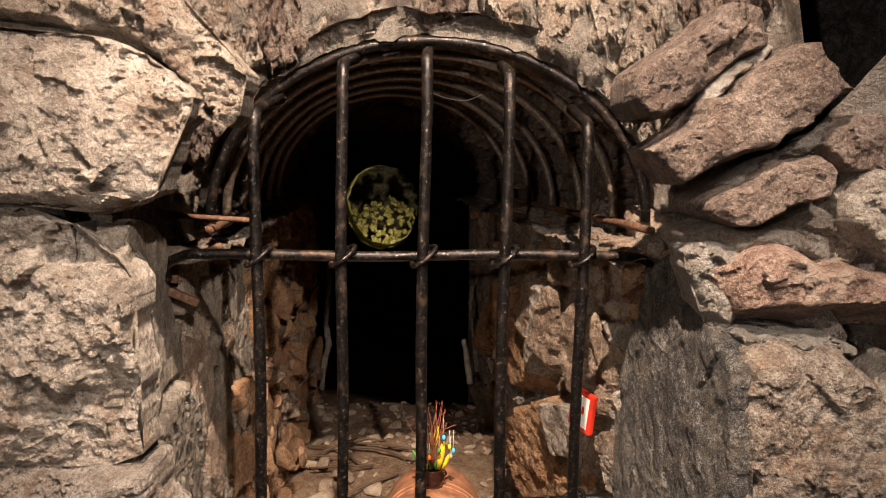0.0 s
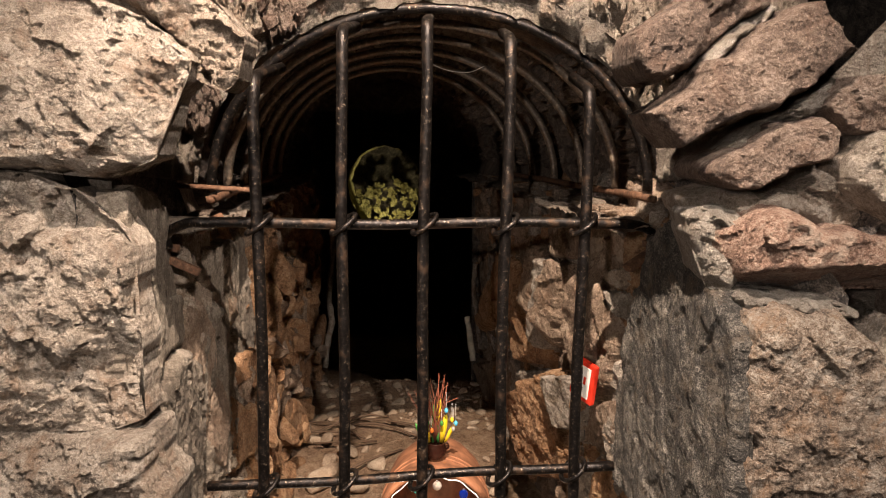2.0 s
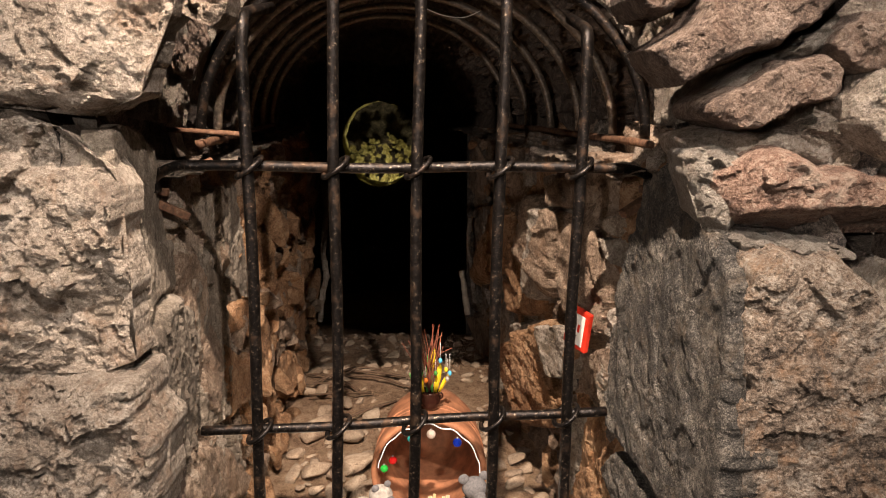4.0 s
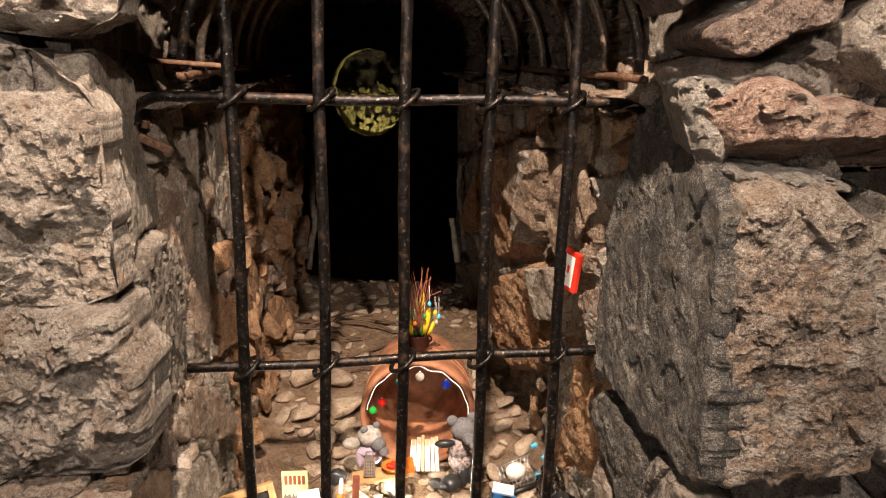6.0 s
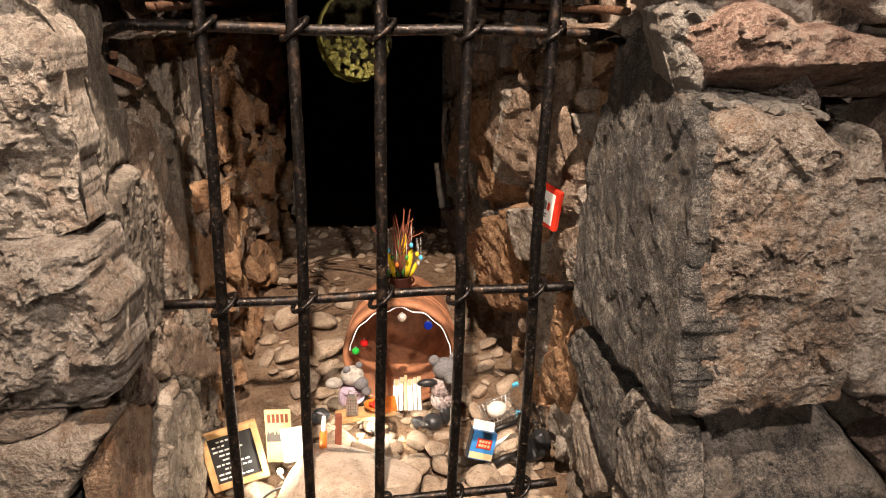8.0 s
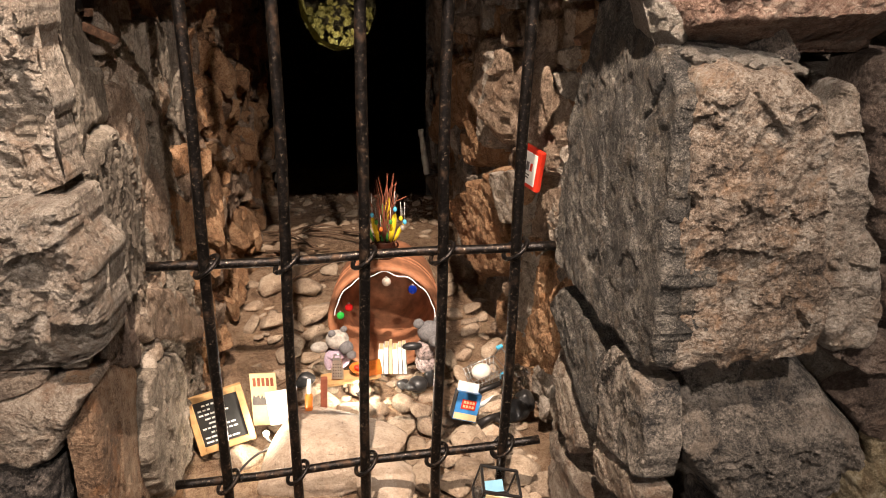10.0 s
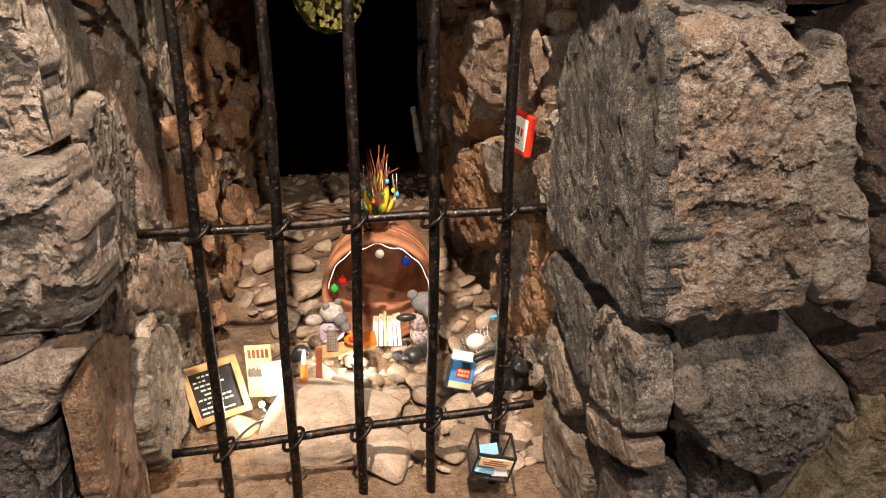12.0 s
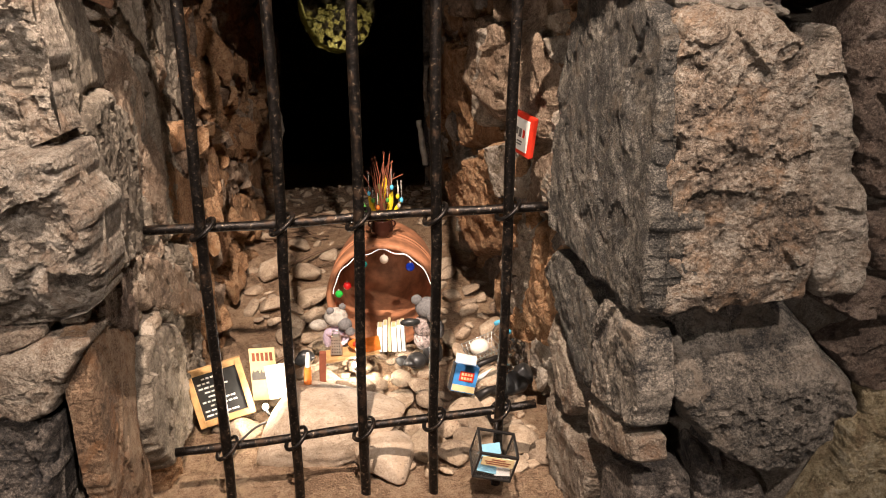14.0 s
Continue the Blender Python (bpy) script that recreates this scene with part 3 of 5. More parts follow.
for pts, d, mat, rough, tilt in (([(0.035, 1.13), (0.16, 1.13), (0.26, 1.085), (0.262, 1.05), (0.205, 1.0), (0.24, 0.94), (0.33, 0.93), (0.33, 0.84), (0.224, 0.85), (0.06, 0.79), (0.035, 0.80)], 0.014, "plaster", 0.2, 0),
                                 ([(0.224, 0.846), (0.33, 0.836), (0.385, 0.741), (0.378, 0.612), (0.345, 0.533), (0.24, 0.54), (0.124, 0.60), (0.105, 0.728), (0.06, 0.786)], 0.032, "plaster", 0.28, 0.3),
                                 ([(0.035, 0.79), (0.06, 0.78), (0.10, 0.72), (0.115, 0.62), (0.07, 0.53), (0.035, 0.53)], 0.008, "plaster", 0.3, 0),
                                 ([(0.392, 0.888), (0.54, 0.872), (0.60, 0.743), (0.68, 0.617), (0.60, 0.474), (0.412, 0.526), (0.4, 0.694), (0.385, 0.843)], 0.045, "plaster", 0.2, 0.5),
                                 ([(0.40, 1.0), (0.66, 0.99), (0.672, 0.90), (0.62, 0.83), (0.55, 0.83), (0.46, 0.90), (0.39, 0.95)], 0.05, "plaster", 0.12, 0.6),
                                 ([(0.30, 1.06), (0.42, 1.06), (0.385, 0.95), (0.30, 0.95)], 0.03, "tan", 0.2, 0.3),
                                 ([(0.685, 1.0), (0.80, 0.98), (0.85, 0.70), (0.78, 0.60), (0.70, 0.62), (0.69, 0.80)], 0.055, "plaster", 0.1, 0.5),
                                 ([(0.30, 0.38), (0.36, 0.385), (0.50, 0.30), (0.47, 0.06), (0.27, 0.10), (0.205, 0.22), (0.20, 0.291), (0.25, 0.38)], 0.045, "plaster", 0.12, 0.4),
                                 ([(0.02, 0.512), (0.07, 0.52), (0.143, 0.475), (0.273, 0.40), (0.19, 0.28), (0.19, 0.2), (0.22, -0.02), (-0.0, -0.02), (0.0, 0.4)], 0.012, "brown", 0.25, 0),
                                 ([(0.078, 0.527), (0.123, 0.61), (0.24, 0.535), (0.36, 0.52), (0.295, 0.458), (0.302, 0.405), (0.26, 0.41), (0.143, 0.48)], 0.016, "umber", 0.3, 0),
                                 ([(0.43, 0.512), (0.608, 0.462), (0.70, 0.387), (0.72, 0.177), (0.68, 0.0), (0.52, 0.0), (0.525, 0.265), (0.383, 0.385)], 0.05, "plaster", 0.25, 0.5)):
    stone("jamb_stone", pts, d, on_jamb, STONES[mat], FRONT, fine=0.0042, rough=rough, seed=seeds.uniform(0, 50), back=0.03, square=30, facets=0, tilt=(tilt, 0), flip=True, stretch=(1.3, 0.5))

# splayed stones of the arch between wall and grille
def on_splay(u, v, w):
    a = u
    out = Vector((math.cos(a), 0, math.sin(a)))
    base = Vector((-0.03, 1.39 - (0.36 - 0.16 * out.z) * v, 1.1)) + Vector((out.x * (0.437 + 0.09 * v), 0, out.z * (0.362 + 0.9 * v)))
    return base - out * w * 0.45 + Vector((0, -0.8 * w, 0))


rng = random.Random(12)
for q in cells(0.2, 2.95, -0.03, 0.5, 0.24, 0.5, rng, 0.45):
    q = [(a, max(c, 0.0)) for a, c in q]
    stone("arch_stone", q, 0.04, on_splay, rng.choice((TAN, TAN, PALE, UMBER)), FRONT, fine=0.009, rough=0.3, seed=rng.uniform(0, 60), back=0.05)
sheet("arch_bed", lambda s, t: on_splay(0.05 + 3.04 * s, -0.02 + 1.1 * t, 0.002 + crag(s * 3, t, 0, 7, 0.035) + crag(s * 9, t * 3, 2, 12, 0.008)), 150, 60, MORTAR, FRONT)

# ---- passage walls ----
WALL_L, WALL_R, VAULT = empty("wall_left"), empty("wall_right"), empty("vault")
tagged(WALL_L, "brown rubble wall of upright slabs along the passage", "wall", kind="structure")
tagged(WALL_R, "grey-brown rubble wall of leaning slabs along the passage", "wall", kind="structure")
tagged(VAULT, "rough stone vault over the passage, shade put into its colour", "ceiling", kind="structure")
# beds coloured dark instead of mortar, to paint shade into the slab gaps
sheet("mortar_bed", lambda s, t: (lambda y, z: Vector((left_x(y, z) - 0.055 + crag(0, y, z, 10, 0.03), y, z)))(0.98 + 2.5 * s, -0.1 + 1.3 * t), 110, 60, DARK, WALL_L)
sheet("mortar_bed", lambda s, t: (lambda y, z: Vector((right_x(y, z) + 0.055 + crag(4, y, z, 10, 0.03), y, z)))(0.98 + 2.5 * s, -0.1 + 1.3 * t), 110, 60, DARK, WALL_R)
# vault takes the darker slab colour for the shade under the arch
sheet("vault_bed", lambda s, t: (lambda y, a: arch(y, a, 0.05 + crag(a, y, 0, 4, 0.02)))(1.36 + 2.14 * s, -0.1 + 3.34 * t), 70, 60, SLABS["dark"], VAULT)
rng = random.Random(7)
for q in cells(1.25, 3.45, 0.0, 0.98, 0.085, 0.30, rng, 0.35, 0.05):
    near = sum(a for a, _ in q) / len(q) < 1.55
    stone("slab", q, rng.uniform(0.03, 0.06), lambda u, v, w: Vector((left_x(u, v) - 0.045 + w, u, v)), rng.choice([SLABS[k] for k in (("tan", "tan", "pale", "brown") if near else ("brown", "brown", "tan"))]), WALL_L,
          fine=0.006 if near else 0.009, rough=0.3, seed=rng.uniform(0, 60), tilt=(rng.uniform(0.2, 1.0), 0), flip=True, facets=3)
for q in cells(1.22, 3.7, 0.0, 0.9, 0.14, 0.27, rng, 0.4, -0.35):
    near = sum(a for a, _ in q) / len(q) < 1.9
    stone("slab", q, rng.uniform(0.03, 0.06), lambda u, v, w: Vector((right_x(u, v) + 0.055 - w, u, v)), rng.choice([SLABS[k] for k in ("tan", "grey", "tan", "brown")]), WALL_R,
          fine=0.006 if near else 0.009, rough=0.22, seed=rng.uniform(0, 60), tilt=(rng.uniform(0.2, 1.0), rng.uniform(-0.4, 0.4)), facets=3)
def wall_stone(wall, pts, depth, mat):
    """A slab of the passage wall, its far end standing proud so that its face turns towards the opening."""
    depth *= (1.3 if wall is WALL_R else 0.75) if sum(a for a, _ in pts) / len(pts) > 1.8 else 1.0
    if wall is WALL_R:
        put = lambda u, v, w: Vector((right_x(u, min(v, 1.05)) + 0.045 - w, u, v))
    else:
        put = lambda u, v, w: Vector((left_x(u, v) - 0.035 + w, u, v))
    stone("slab", pts, depth, put, SLABS[mat], wall, fine=0.005, rough=0.07, seed=rng.uniform(0, 60), tilt=(rng.uniform(0.7, 1.2) if wall is WALL_R else rng.uniform(0.4, 0.7), rng.uniform(-0.3, 0.3)), flip=wall is WALL_L, facets=2, square=30)


for k, (top, low, mat) in enumerate(((0.90, 0.68, "tan"), (0.88, 0.64, "grey"), (0.91, 0.66, "tan"), (0.87, 0.60, "brown"))):
    y0 = 1.735 + 0.1 * k
    wall_stone(WALL_R, [(y0, top), (y0 + 0.075, top + 0.015), (y0 + 0.19, low + 0.03), (y0 + 0.15, low - 0.02), (y0 + 0.1, low)], 0.075, mat)
wall_stone(WALL_R, [(1.52, 0.95), (1.62, 0.96), (1.7, 0.78), (1.67, 0.67), (1.56, 0.69), (1.54, 0.82)], 0.07, 'tan')
wall_stone(WALL_R, [(1.40, 0.86), (1.5, 0.94), (1.54, 0.72), (1.52, 0.64), (1.43, 0.72)], 0.08, 'tan')
wall_stone(WALL_R, [(1.89, 0.98), (1.67, 1.01), (1.6, 0.97), (1.7, 0.92), (1.86, 0.91)], 0.07, 'tan')
wall_stone(WALL_R, [(2.59, 0.82), (2.38, 0.8), (2.32, 0.71), (2.61, 0.55), (3.15, 0.36), (3.01, 0.51)], 0.07, 'brown')
wall_stone(WALL_R, [(2.39, 0.67), (2.16, 0.72), (1.97, 0.66), (2.22, 0.61)], 0.05, 'dark')
wall_stone(WALL_R, [(2.36, 0.61), (1.97, 0.66), (1.93, 0.61), (2.21, 0.51), (2.39, 0.52)], 0.07, 'brown')
wall_stone(WALL_R, [(2.19, 0.41), (1.83, 0.62), (1.7, 0.65), (1.81, 0.49), (1.75, 0.44), (1.79, 0.34), (2.12, 0.19), (2.2, 0.31)], 0.1, 'brown')
wall_stone(WALL_R, [(1.8, 0.61), (1.65, 0.66), (1.6, 0.56), (1.73, 0.49), (1.8, 0.51)], 0.09, 'grey')
wall_stone(WALL_R, [(3.14, 0.24), (2.65, 0.4), (2.53, 0.33), (2.68, 0.11), (2.97, 0.12)], 0.06, 'tan')
wall_stone(WALL_R, [(2.41, 0.3), (2.19, 0.39), (2.2, 0.3), (2.41, 0.25)], 0.06, 'tan')
wall_stone(WALL_R, [(2.27, 0.47), (2.02, 0.56), (2.05, 0.51), (2.12, 0.47)], 0.06, 'grey')
wall_stone(WALL_R, [(1.5, 0.64), (1.38, 0.7), (1.36, 0.59), (1.45, 0.59)], 0.05, 'tan')
wall_stone(WALL_R, [(1.45, 0.9), (1.33, 0.92), (1.33, 0.85), (1.4, 0.86)], 0.05, 'grey')
wall_stone(WALL_R, [(1.45, 0.93), (1.38, 0.96), (1.33, 0.94), (1.39, 0.91)], 0.05, 'pale')
wall_stone(WALL_R, [(2.36, 0.96), (2.12, 0.96), (2.15, 0.9), (2.35, 0.9)], 0.06, 'tan')
wall_stone(WALL_R, [(2.5, 0.14), (2.22, 0.27), (2.16, 0.2), (2.44, 0.08)], 0.06, 'tan')
wall_stone(WALL_L, [(1.33, 1.04), (1.45, 1.04), (1.45, 0.93), (1.48, 0.84), (1.37, 0.87), (1.29, 0.95)], 0.05, 'pale')
wall_stone(WALL_L, [(1.47, 0.98), (1.55, 0.96), (1.55, 0.71), (1.47, 0.77), (1.46, 0.87)], 0.06, 'grey')
wall_stone(WALL_L, [(1.07, 0.88), (1.17, 0.85), (1.24, 0.79), (1.24, 0.66), (1.23, 0.58), (1.14, 0.5), (1.01, 0.57), (1.06, 0.68), (1.01, 0.79)], 0.04, 'pale')
wall_stone(WALL_L, [(1.25, 0.91), (1.35, 0.9), (1.42, 0.83), (1.42, 0.72), (1.32, 0.64), (1.23, 0.57), (1.26, 0.71), (1.26, 0.84)], 0.05, 'tan')
wall_stone(WALL_L, [(1.41, 0.75), (1.48, 0.67), (1.43, 0.53), (1.36, 0.6), (1.36, 0.67)], 0.06, 'tan')
wall_stone(WALL_L, [(1.27, 0.52), (1.44, 0.48), (1.61, 0.31), (1.59, 0.25), (1.19, 0.47)], 0.06, 'tan')
wall_stone(WALL_L, [(1.51, 0.67), (1.66, 0.56), (1.71, 0.48), (1.53, 0.47), (1.5, 0.56)], 0.07, 'brown')
wall_stone(WALL_L, [(1.64, 0.72), (1.72, 0.71), (1.71, 0.65), (1.56, 0.65)], 0.07, 'brown')
wall_stone(WALL_L, [(1.91, 0.78), (2.16, 0.72), (2.01, 0.69), (1.91, 0.73)], 0.06, 'brown')
wall_stone(WALL_L, [(2.14, 0.62), (2.25, 0.61), (2.19, 0.52), (2.12, 0.55)], 0.06, 'brown')
wall_stone(WALL_L, [(2.22, 0.49), (2.48, 0.4), (2.39, 0.37), (2.21, 0.45)], 0.08, 'tan')
wall_stone(WALL_L, [(1.92, 0.57), (2.15, 0.47), (2.01, 0.4), (1.88, 0.47)], 0.07, 'brown')
wall_stone(WALL_L, [(2.19, 0.41), (2.56, 0.28), (2.55, 0.16), (2.19, 0.24)], 0.08, 'brown')
wall_stone(WALL_L, [(1.91, 0.42), (2.1, 0.34), (2.0, 0.23), (1.82, 0.3)], 0.07, 'brown')
wall_stone(WALL_L, [(1.48, 1.04), (1.6, 1.02), (1.6, 0.98), (1.49, 0.99)], 0.06, 'brown')
wall_stone(WALL_L, [(2.6, 0.49), (2.93, 0.33), (2.77, 0.1), (2.6, 0.27)], 0.06, 'brown')



def shard_data(seed, mat):
    """A broken angular stone of about unit size, with flat faces."""
    bm = bmesh.new()
    bmesh.ops.create_icosphere(bm, subdivisions=4, radius=1)
    pick = random.Random(seed)
    cuts = [(Vector((pick.gauss(0, 1), pick.gauss(0, 1), pick.gauss(0, 1))).normalized(), pick.uniform(0.3, 0.62)) for _ in range(12)]
    for v in bm.verts:
        d = v.co * (1 + 0.25 * noise.noise(v.co * 1.6 + Vector((seed, 0, 0))))
        for n, c in cuts:
            over = d.dot(n) - c
            if over > 0:
                d -= n * over
        v.co = d + v.co * 0.035 * noise.fractal(d * 5 + Vector((0, seed, 0)), 0.8, 2.2, 4)
    me = bpy.data.meshes.new("slab")
    bm.to_mesh(me)
    bm.free()
    me.materials.append(mat)
    me.polygons.foreach_set("use_smooth", [True] * len(me.polygons))
    me.set_sharp_from_angle(angle=0.5)
    return me


SHARDS = {k: [shard_data(31 * i + 7 * len(k), SLABS[k]) for i in range(6)] for k in ("brown", "tan", "grey")}
for wall, kinds, spots in ((WALL_L, ("brown", "brown", "brown", "tan"), 150), (WALL_R, ("tan", "brown", "grey"), 90)):
    for k in range(spots):
        y = rng.uniform(1.5, 3.35) if wall is WALL_L else rng.uniform(1.45, 3.3)
        z = rng.uniform(0.06, 1.0)
        r = rng.uniform(0.03, 0.065) * (1.0 if wall is WALL_L else 0.75)
        x = left_x(y, z) + rng.uniform(-0.03, 0.012) if wall is WALL_L else right_x(y, min(z, 1.05)) + rng.uniform(0.0, 0.035)
        ob = new("slab", rng.choice(SHARDS[rng.choice(kinds)]))
        ob.parent = wall
        ob.matrix_world = pose(x, y, z, rng.uniform(-25, 25), rng.uniform(-20, 20), rng.uniform(0, 360)) @ Matrix.Diagonal((r * 0.8, r * rng.uniform(0.7, 1.1), r * rng.uniform(0.9, 2.1), 1))

# vault stones darkened by colour like their bed, as shade
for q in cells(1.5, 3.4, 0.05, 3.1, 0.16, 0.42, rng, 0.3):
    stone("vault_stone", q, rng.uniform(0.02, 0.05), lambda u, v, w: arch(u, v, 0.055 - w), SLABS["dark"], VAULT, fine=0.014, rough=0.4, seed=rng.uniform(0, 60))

# ---- the grille ----
GRILLE = empty("iron_grille", (0, 1.2, 0))
tagged(GRILLE, "black wrought iron grille of round bars closing the arched opening", "grille")


def grille_part(name, pts, r, label="", mat=IRON, **kw):
    return tube(name, [Vector(q) - Vector((0, 1.2, 0)) for q in pts], r, mat, GRILLE, label, **kw)


BAR_X = [(-0.301, -0.314), (-0.162, -0.183), (-0.028, -0.052), (0.106, 0.086), (0.238, 0.215)]
BAR_TOP = [1.30, 1.373, 1.386, 1.36, 1.28]


def grille_y(x):
    return 1.195 + 0.06 * (x + 0.3)


def cross_z(k, x):
    return ((1.062 - 0.009 * (x + 0.43)), 0.602 + 0.03 * (x + 0.41), 0.150 + 0.085 * (x + 0.41))[k]


def bar_x(i, z):
    top, low = BAR_X[i]
    return low + (top - low) * (z - 0.06) / 1.19


for i, top in enumerate(BAR_TOP):
    path = [(bar_x(i, z) + 0.002 * math.sin(9 * z + i), grille_y(bar_x(i, z)), z) for z in [0.0 + 0.05 * k for k in range(int(top / 0.05))]]
    x = bar_x(i, top)
    path += [(x, grille_y(x), top - 0.03), (x, grille_y(x) + 0.004, top - 0.012), (x, grille_y(x) + 0.016, top - 0.002), (x, grille_y(x) + 0.04, top + 0.004), (x, 1.40, top + 0.03)]
    grille_part("upright_bar", path, 0.0095, seg=14, wobble=0.12)
    for k in range(3):
        z = cross_z(k, x)
        x2 = bar_x(i, z)
        ring = []
        for s in range(20):
            a = 2 * math.pi * s / 20
            ring.append((x2 + 0.020 * math.cos(a), grille_y(x2) + 0.009 - 0.022 * math.sin(a), z + 0.014 * math.cos(a) - 0.006 * math.sin(a)))
        grille_part("tie_ring", ring, 0.0042, closed=True, seg=8, wobble=0.15)
for k, (x0, x1) in enumerate(((-0.455, 0.352), (-0.409, 0.300), (-0.413, 0.293))):
    xs = [x0 + (x1 - x0) * s / 24 for s in range(25)]
    path = [(x, grille_y(x) + 0.018, cross_z(k, x) + 0.002 * math.sin(x * 14 + k)) for x in xs]
    if k == 0:
        path = [(x0 - 0.004, grille_y(x0) + 0.03, 1.02), (x0 - 0.003, grille_y(x0) + 0.026, 1.045)] + path[1:-1] + [(x1 + 0.004, grille_y(x1) + 0.03, 1.04), (x1 + 0.006, grille_y(x1) + 0.04, 1.015)]
        path = smooth_path(path, 3)
    grille_part("cross_bar", path, 0.0085, seg=14, wobble=0.12)

# hoops behind the grille that carry the vault
for y, drop in ((1.40, 0), (1.555, 0.002), (1.76, 0.003), (1.98, 0.004), (2.2, 0.006), (2.42, 0.01)):
    hoop = empty("iron_hoop", (0, y, 1.1))
    tagged(hoop, "round black iron hoop bent under the stone vault", "hoop", "iron hoops")
    pts = [arch(y, math.pi * s / 48) - Vector((0, y, 1.1 + drop)) for s in range(49)]
    # inner hoops get the lightened iron in place of light reaching them
    tube("hoop_bar", pts, 0.0095, HOOP if y > 1.5 else IRON, hoop, seg=12, wobble=0.1)
for sgn in (-1, 1):
    rail = empty("footing_rail", (0, 1.4, 1.1))
    tagged(rail, "rusty iron rail along the wall that carries the hoops", "rail", "footing rails")
    ys = [1.36 + 0.1 * s for s in range(12)]
    tube("rail_bar", [Vector(((0.608 - 0.16 * y if sgn < 0 else -0.30 - 0.1 * y) + sgn * 0.004, y - 1.4, -0.012)) for y in ys], 0.0075, RUST, rail, seg=8, wobble=0.5)
# stone ledges under the hoops
for x0, x1, par in ((0.30, 0.52, WALL_R), (-0.62, -0.40, WALL_L)):
    k = -0.13 if x0 > 0 else -0.08
    sheet("ledge", lambda s, t: (lambda x, y: Vector((x + k * (y - 1.25), y, 1.045 + crag(x, y, 0, 12, 0.012) + crag(x, y, 4, 50, 0.006))))(x0 + (x1 - x0) * s, 1.24 + 2.16 * t), 30, 150, TAN, par)
for q in range(26):
    x, y = rng.uniform(0.36, 0.44), 1.3 + 0.9 * rng.random()
    r = rng.uniform(0.015, 0.035)
    pts = [(x + r * math.cos(a) * rng.uniform(0.7, 1.2), y + r * math.sin(a) * rng.uniform(0.7, 1.2)) for a in [k2 * math.pi / 3 for k2 in range(6)]]
    stone("ledge_stone", pts, r * 1.6, lambda u, v, w: Vector((u - 0.13 * (v - 1.25), v, 1.045 + w)), rng.choice((TAN, PALE)), WALL_R, fine=0.006, rough=0.3, seed=rng.uniform(0, 60))

# ---- the end of the passage and the cave beyond ----
END = empty("wall_end")
tagged(END, "rock wall at the end of the passage, coloured dark as shade", "wall", kind="structure")
hole = (-0.565, 0.80)


def end_sheet(s, t):
    a = 2 * math.pi * s
    d = Vector((math.cos(a) * 0.335, 0, math.sin(a) * 0.36))
    d *= 1 + 0.05 * noise.noise(Vector((math.cos(a) * 2, math.sin(a) * 2, 4)))
    if d.z < 0:
        d.z *= 1.15
    q = Vector((hole[0], 0, hole[1])) + d * (1 + 4.5 * t)
    return Vector((q.x, 6.8 + crag(q.x, 0, q.z, 5, 0.05), q.z))


# rock and cave sheets coloured near black, so the darkness is painted in
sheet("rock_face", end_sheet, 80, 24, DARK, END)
sheet("hole_rim", lambda s, t: end_sheet(s, 0) + Vector((0, 0.35 * t, 0)) + Vector((crag(s * 20, t, 0, 1, 0.02), 0, crag(s * 20, t, 5, 1, 0.02))), 80, 8, FARROCK, END)
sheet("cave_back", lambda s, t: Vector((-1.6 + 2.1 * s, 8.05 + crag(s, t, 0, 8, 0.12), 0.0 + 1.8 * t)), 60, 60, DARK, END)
rng = random.Random(31)
rubble = empty("rubble_heap", (-0.6, 7.4, 0.3))
tagged(rubble, "heap of broken yellowish rubble in the lamplit cave", "rubble", kind="stuff")
vv, ff = [], []
for k in range(170):
    x, h = rng.gauss(0.05, 0.24), rng.uniform(0, 1)
    c = Vector((x, 0.3 * h - 0.15, -0.05 + 0.62 * h * (1 - 0.9 * abs(x))))
    s = rng.uniform(0.02, 0.055)
    m = Matrix.Translation(c) @ Euler([rng.uniform(0, 6) for _ in range(3)]).to_matrix().to_4x4() @ Matrix.Diagonal((s, s * rng.uniform(0.5, 1), s * rng.uniform(0.3, 0.7), 1))
    o = len(vv)
    for sx in (-1, 1):
        for sy in (-1, 1):
            for sz in (-1, 1):
                vv.append(m @ Vector((sx * rng.uniform(0.5, 1), sy * rng.uniform(0.5, 1), sz * rng.uniform(0.5, 1))))
    ff += [tuple(o + i for i in f) for f in ((0, 1, 3, 2), (4, 6, 7, 5), (0, 4, 5, 1), (2, 3, 7, 6), (0, 2, 6, 4), (1, 5, 7, 3))]
part_mesh("rubble", vv, ff, FARROCK, rubble, smooth=False)
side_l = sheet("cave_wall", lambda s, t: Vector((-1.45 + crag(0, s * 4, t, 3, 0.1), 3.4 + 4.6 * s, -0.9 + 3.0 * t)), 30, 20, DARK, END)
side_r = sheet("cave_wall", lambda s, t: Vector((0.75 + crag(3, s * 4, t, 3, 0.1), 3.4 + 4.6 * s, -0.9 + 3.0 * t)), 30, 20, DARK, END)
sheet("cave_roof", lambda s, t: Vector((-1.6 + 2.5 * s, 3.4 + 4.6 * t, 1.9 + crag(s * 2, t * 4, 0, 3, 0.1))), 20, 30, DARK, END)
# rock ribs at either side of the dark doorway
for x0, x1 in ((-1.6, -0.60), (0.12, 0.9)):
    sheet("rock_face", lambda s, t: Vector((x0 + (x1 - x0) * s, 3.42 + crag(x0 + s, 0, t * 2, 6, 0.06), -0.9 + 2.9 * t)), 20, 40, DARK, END)
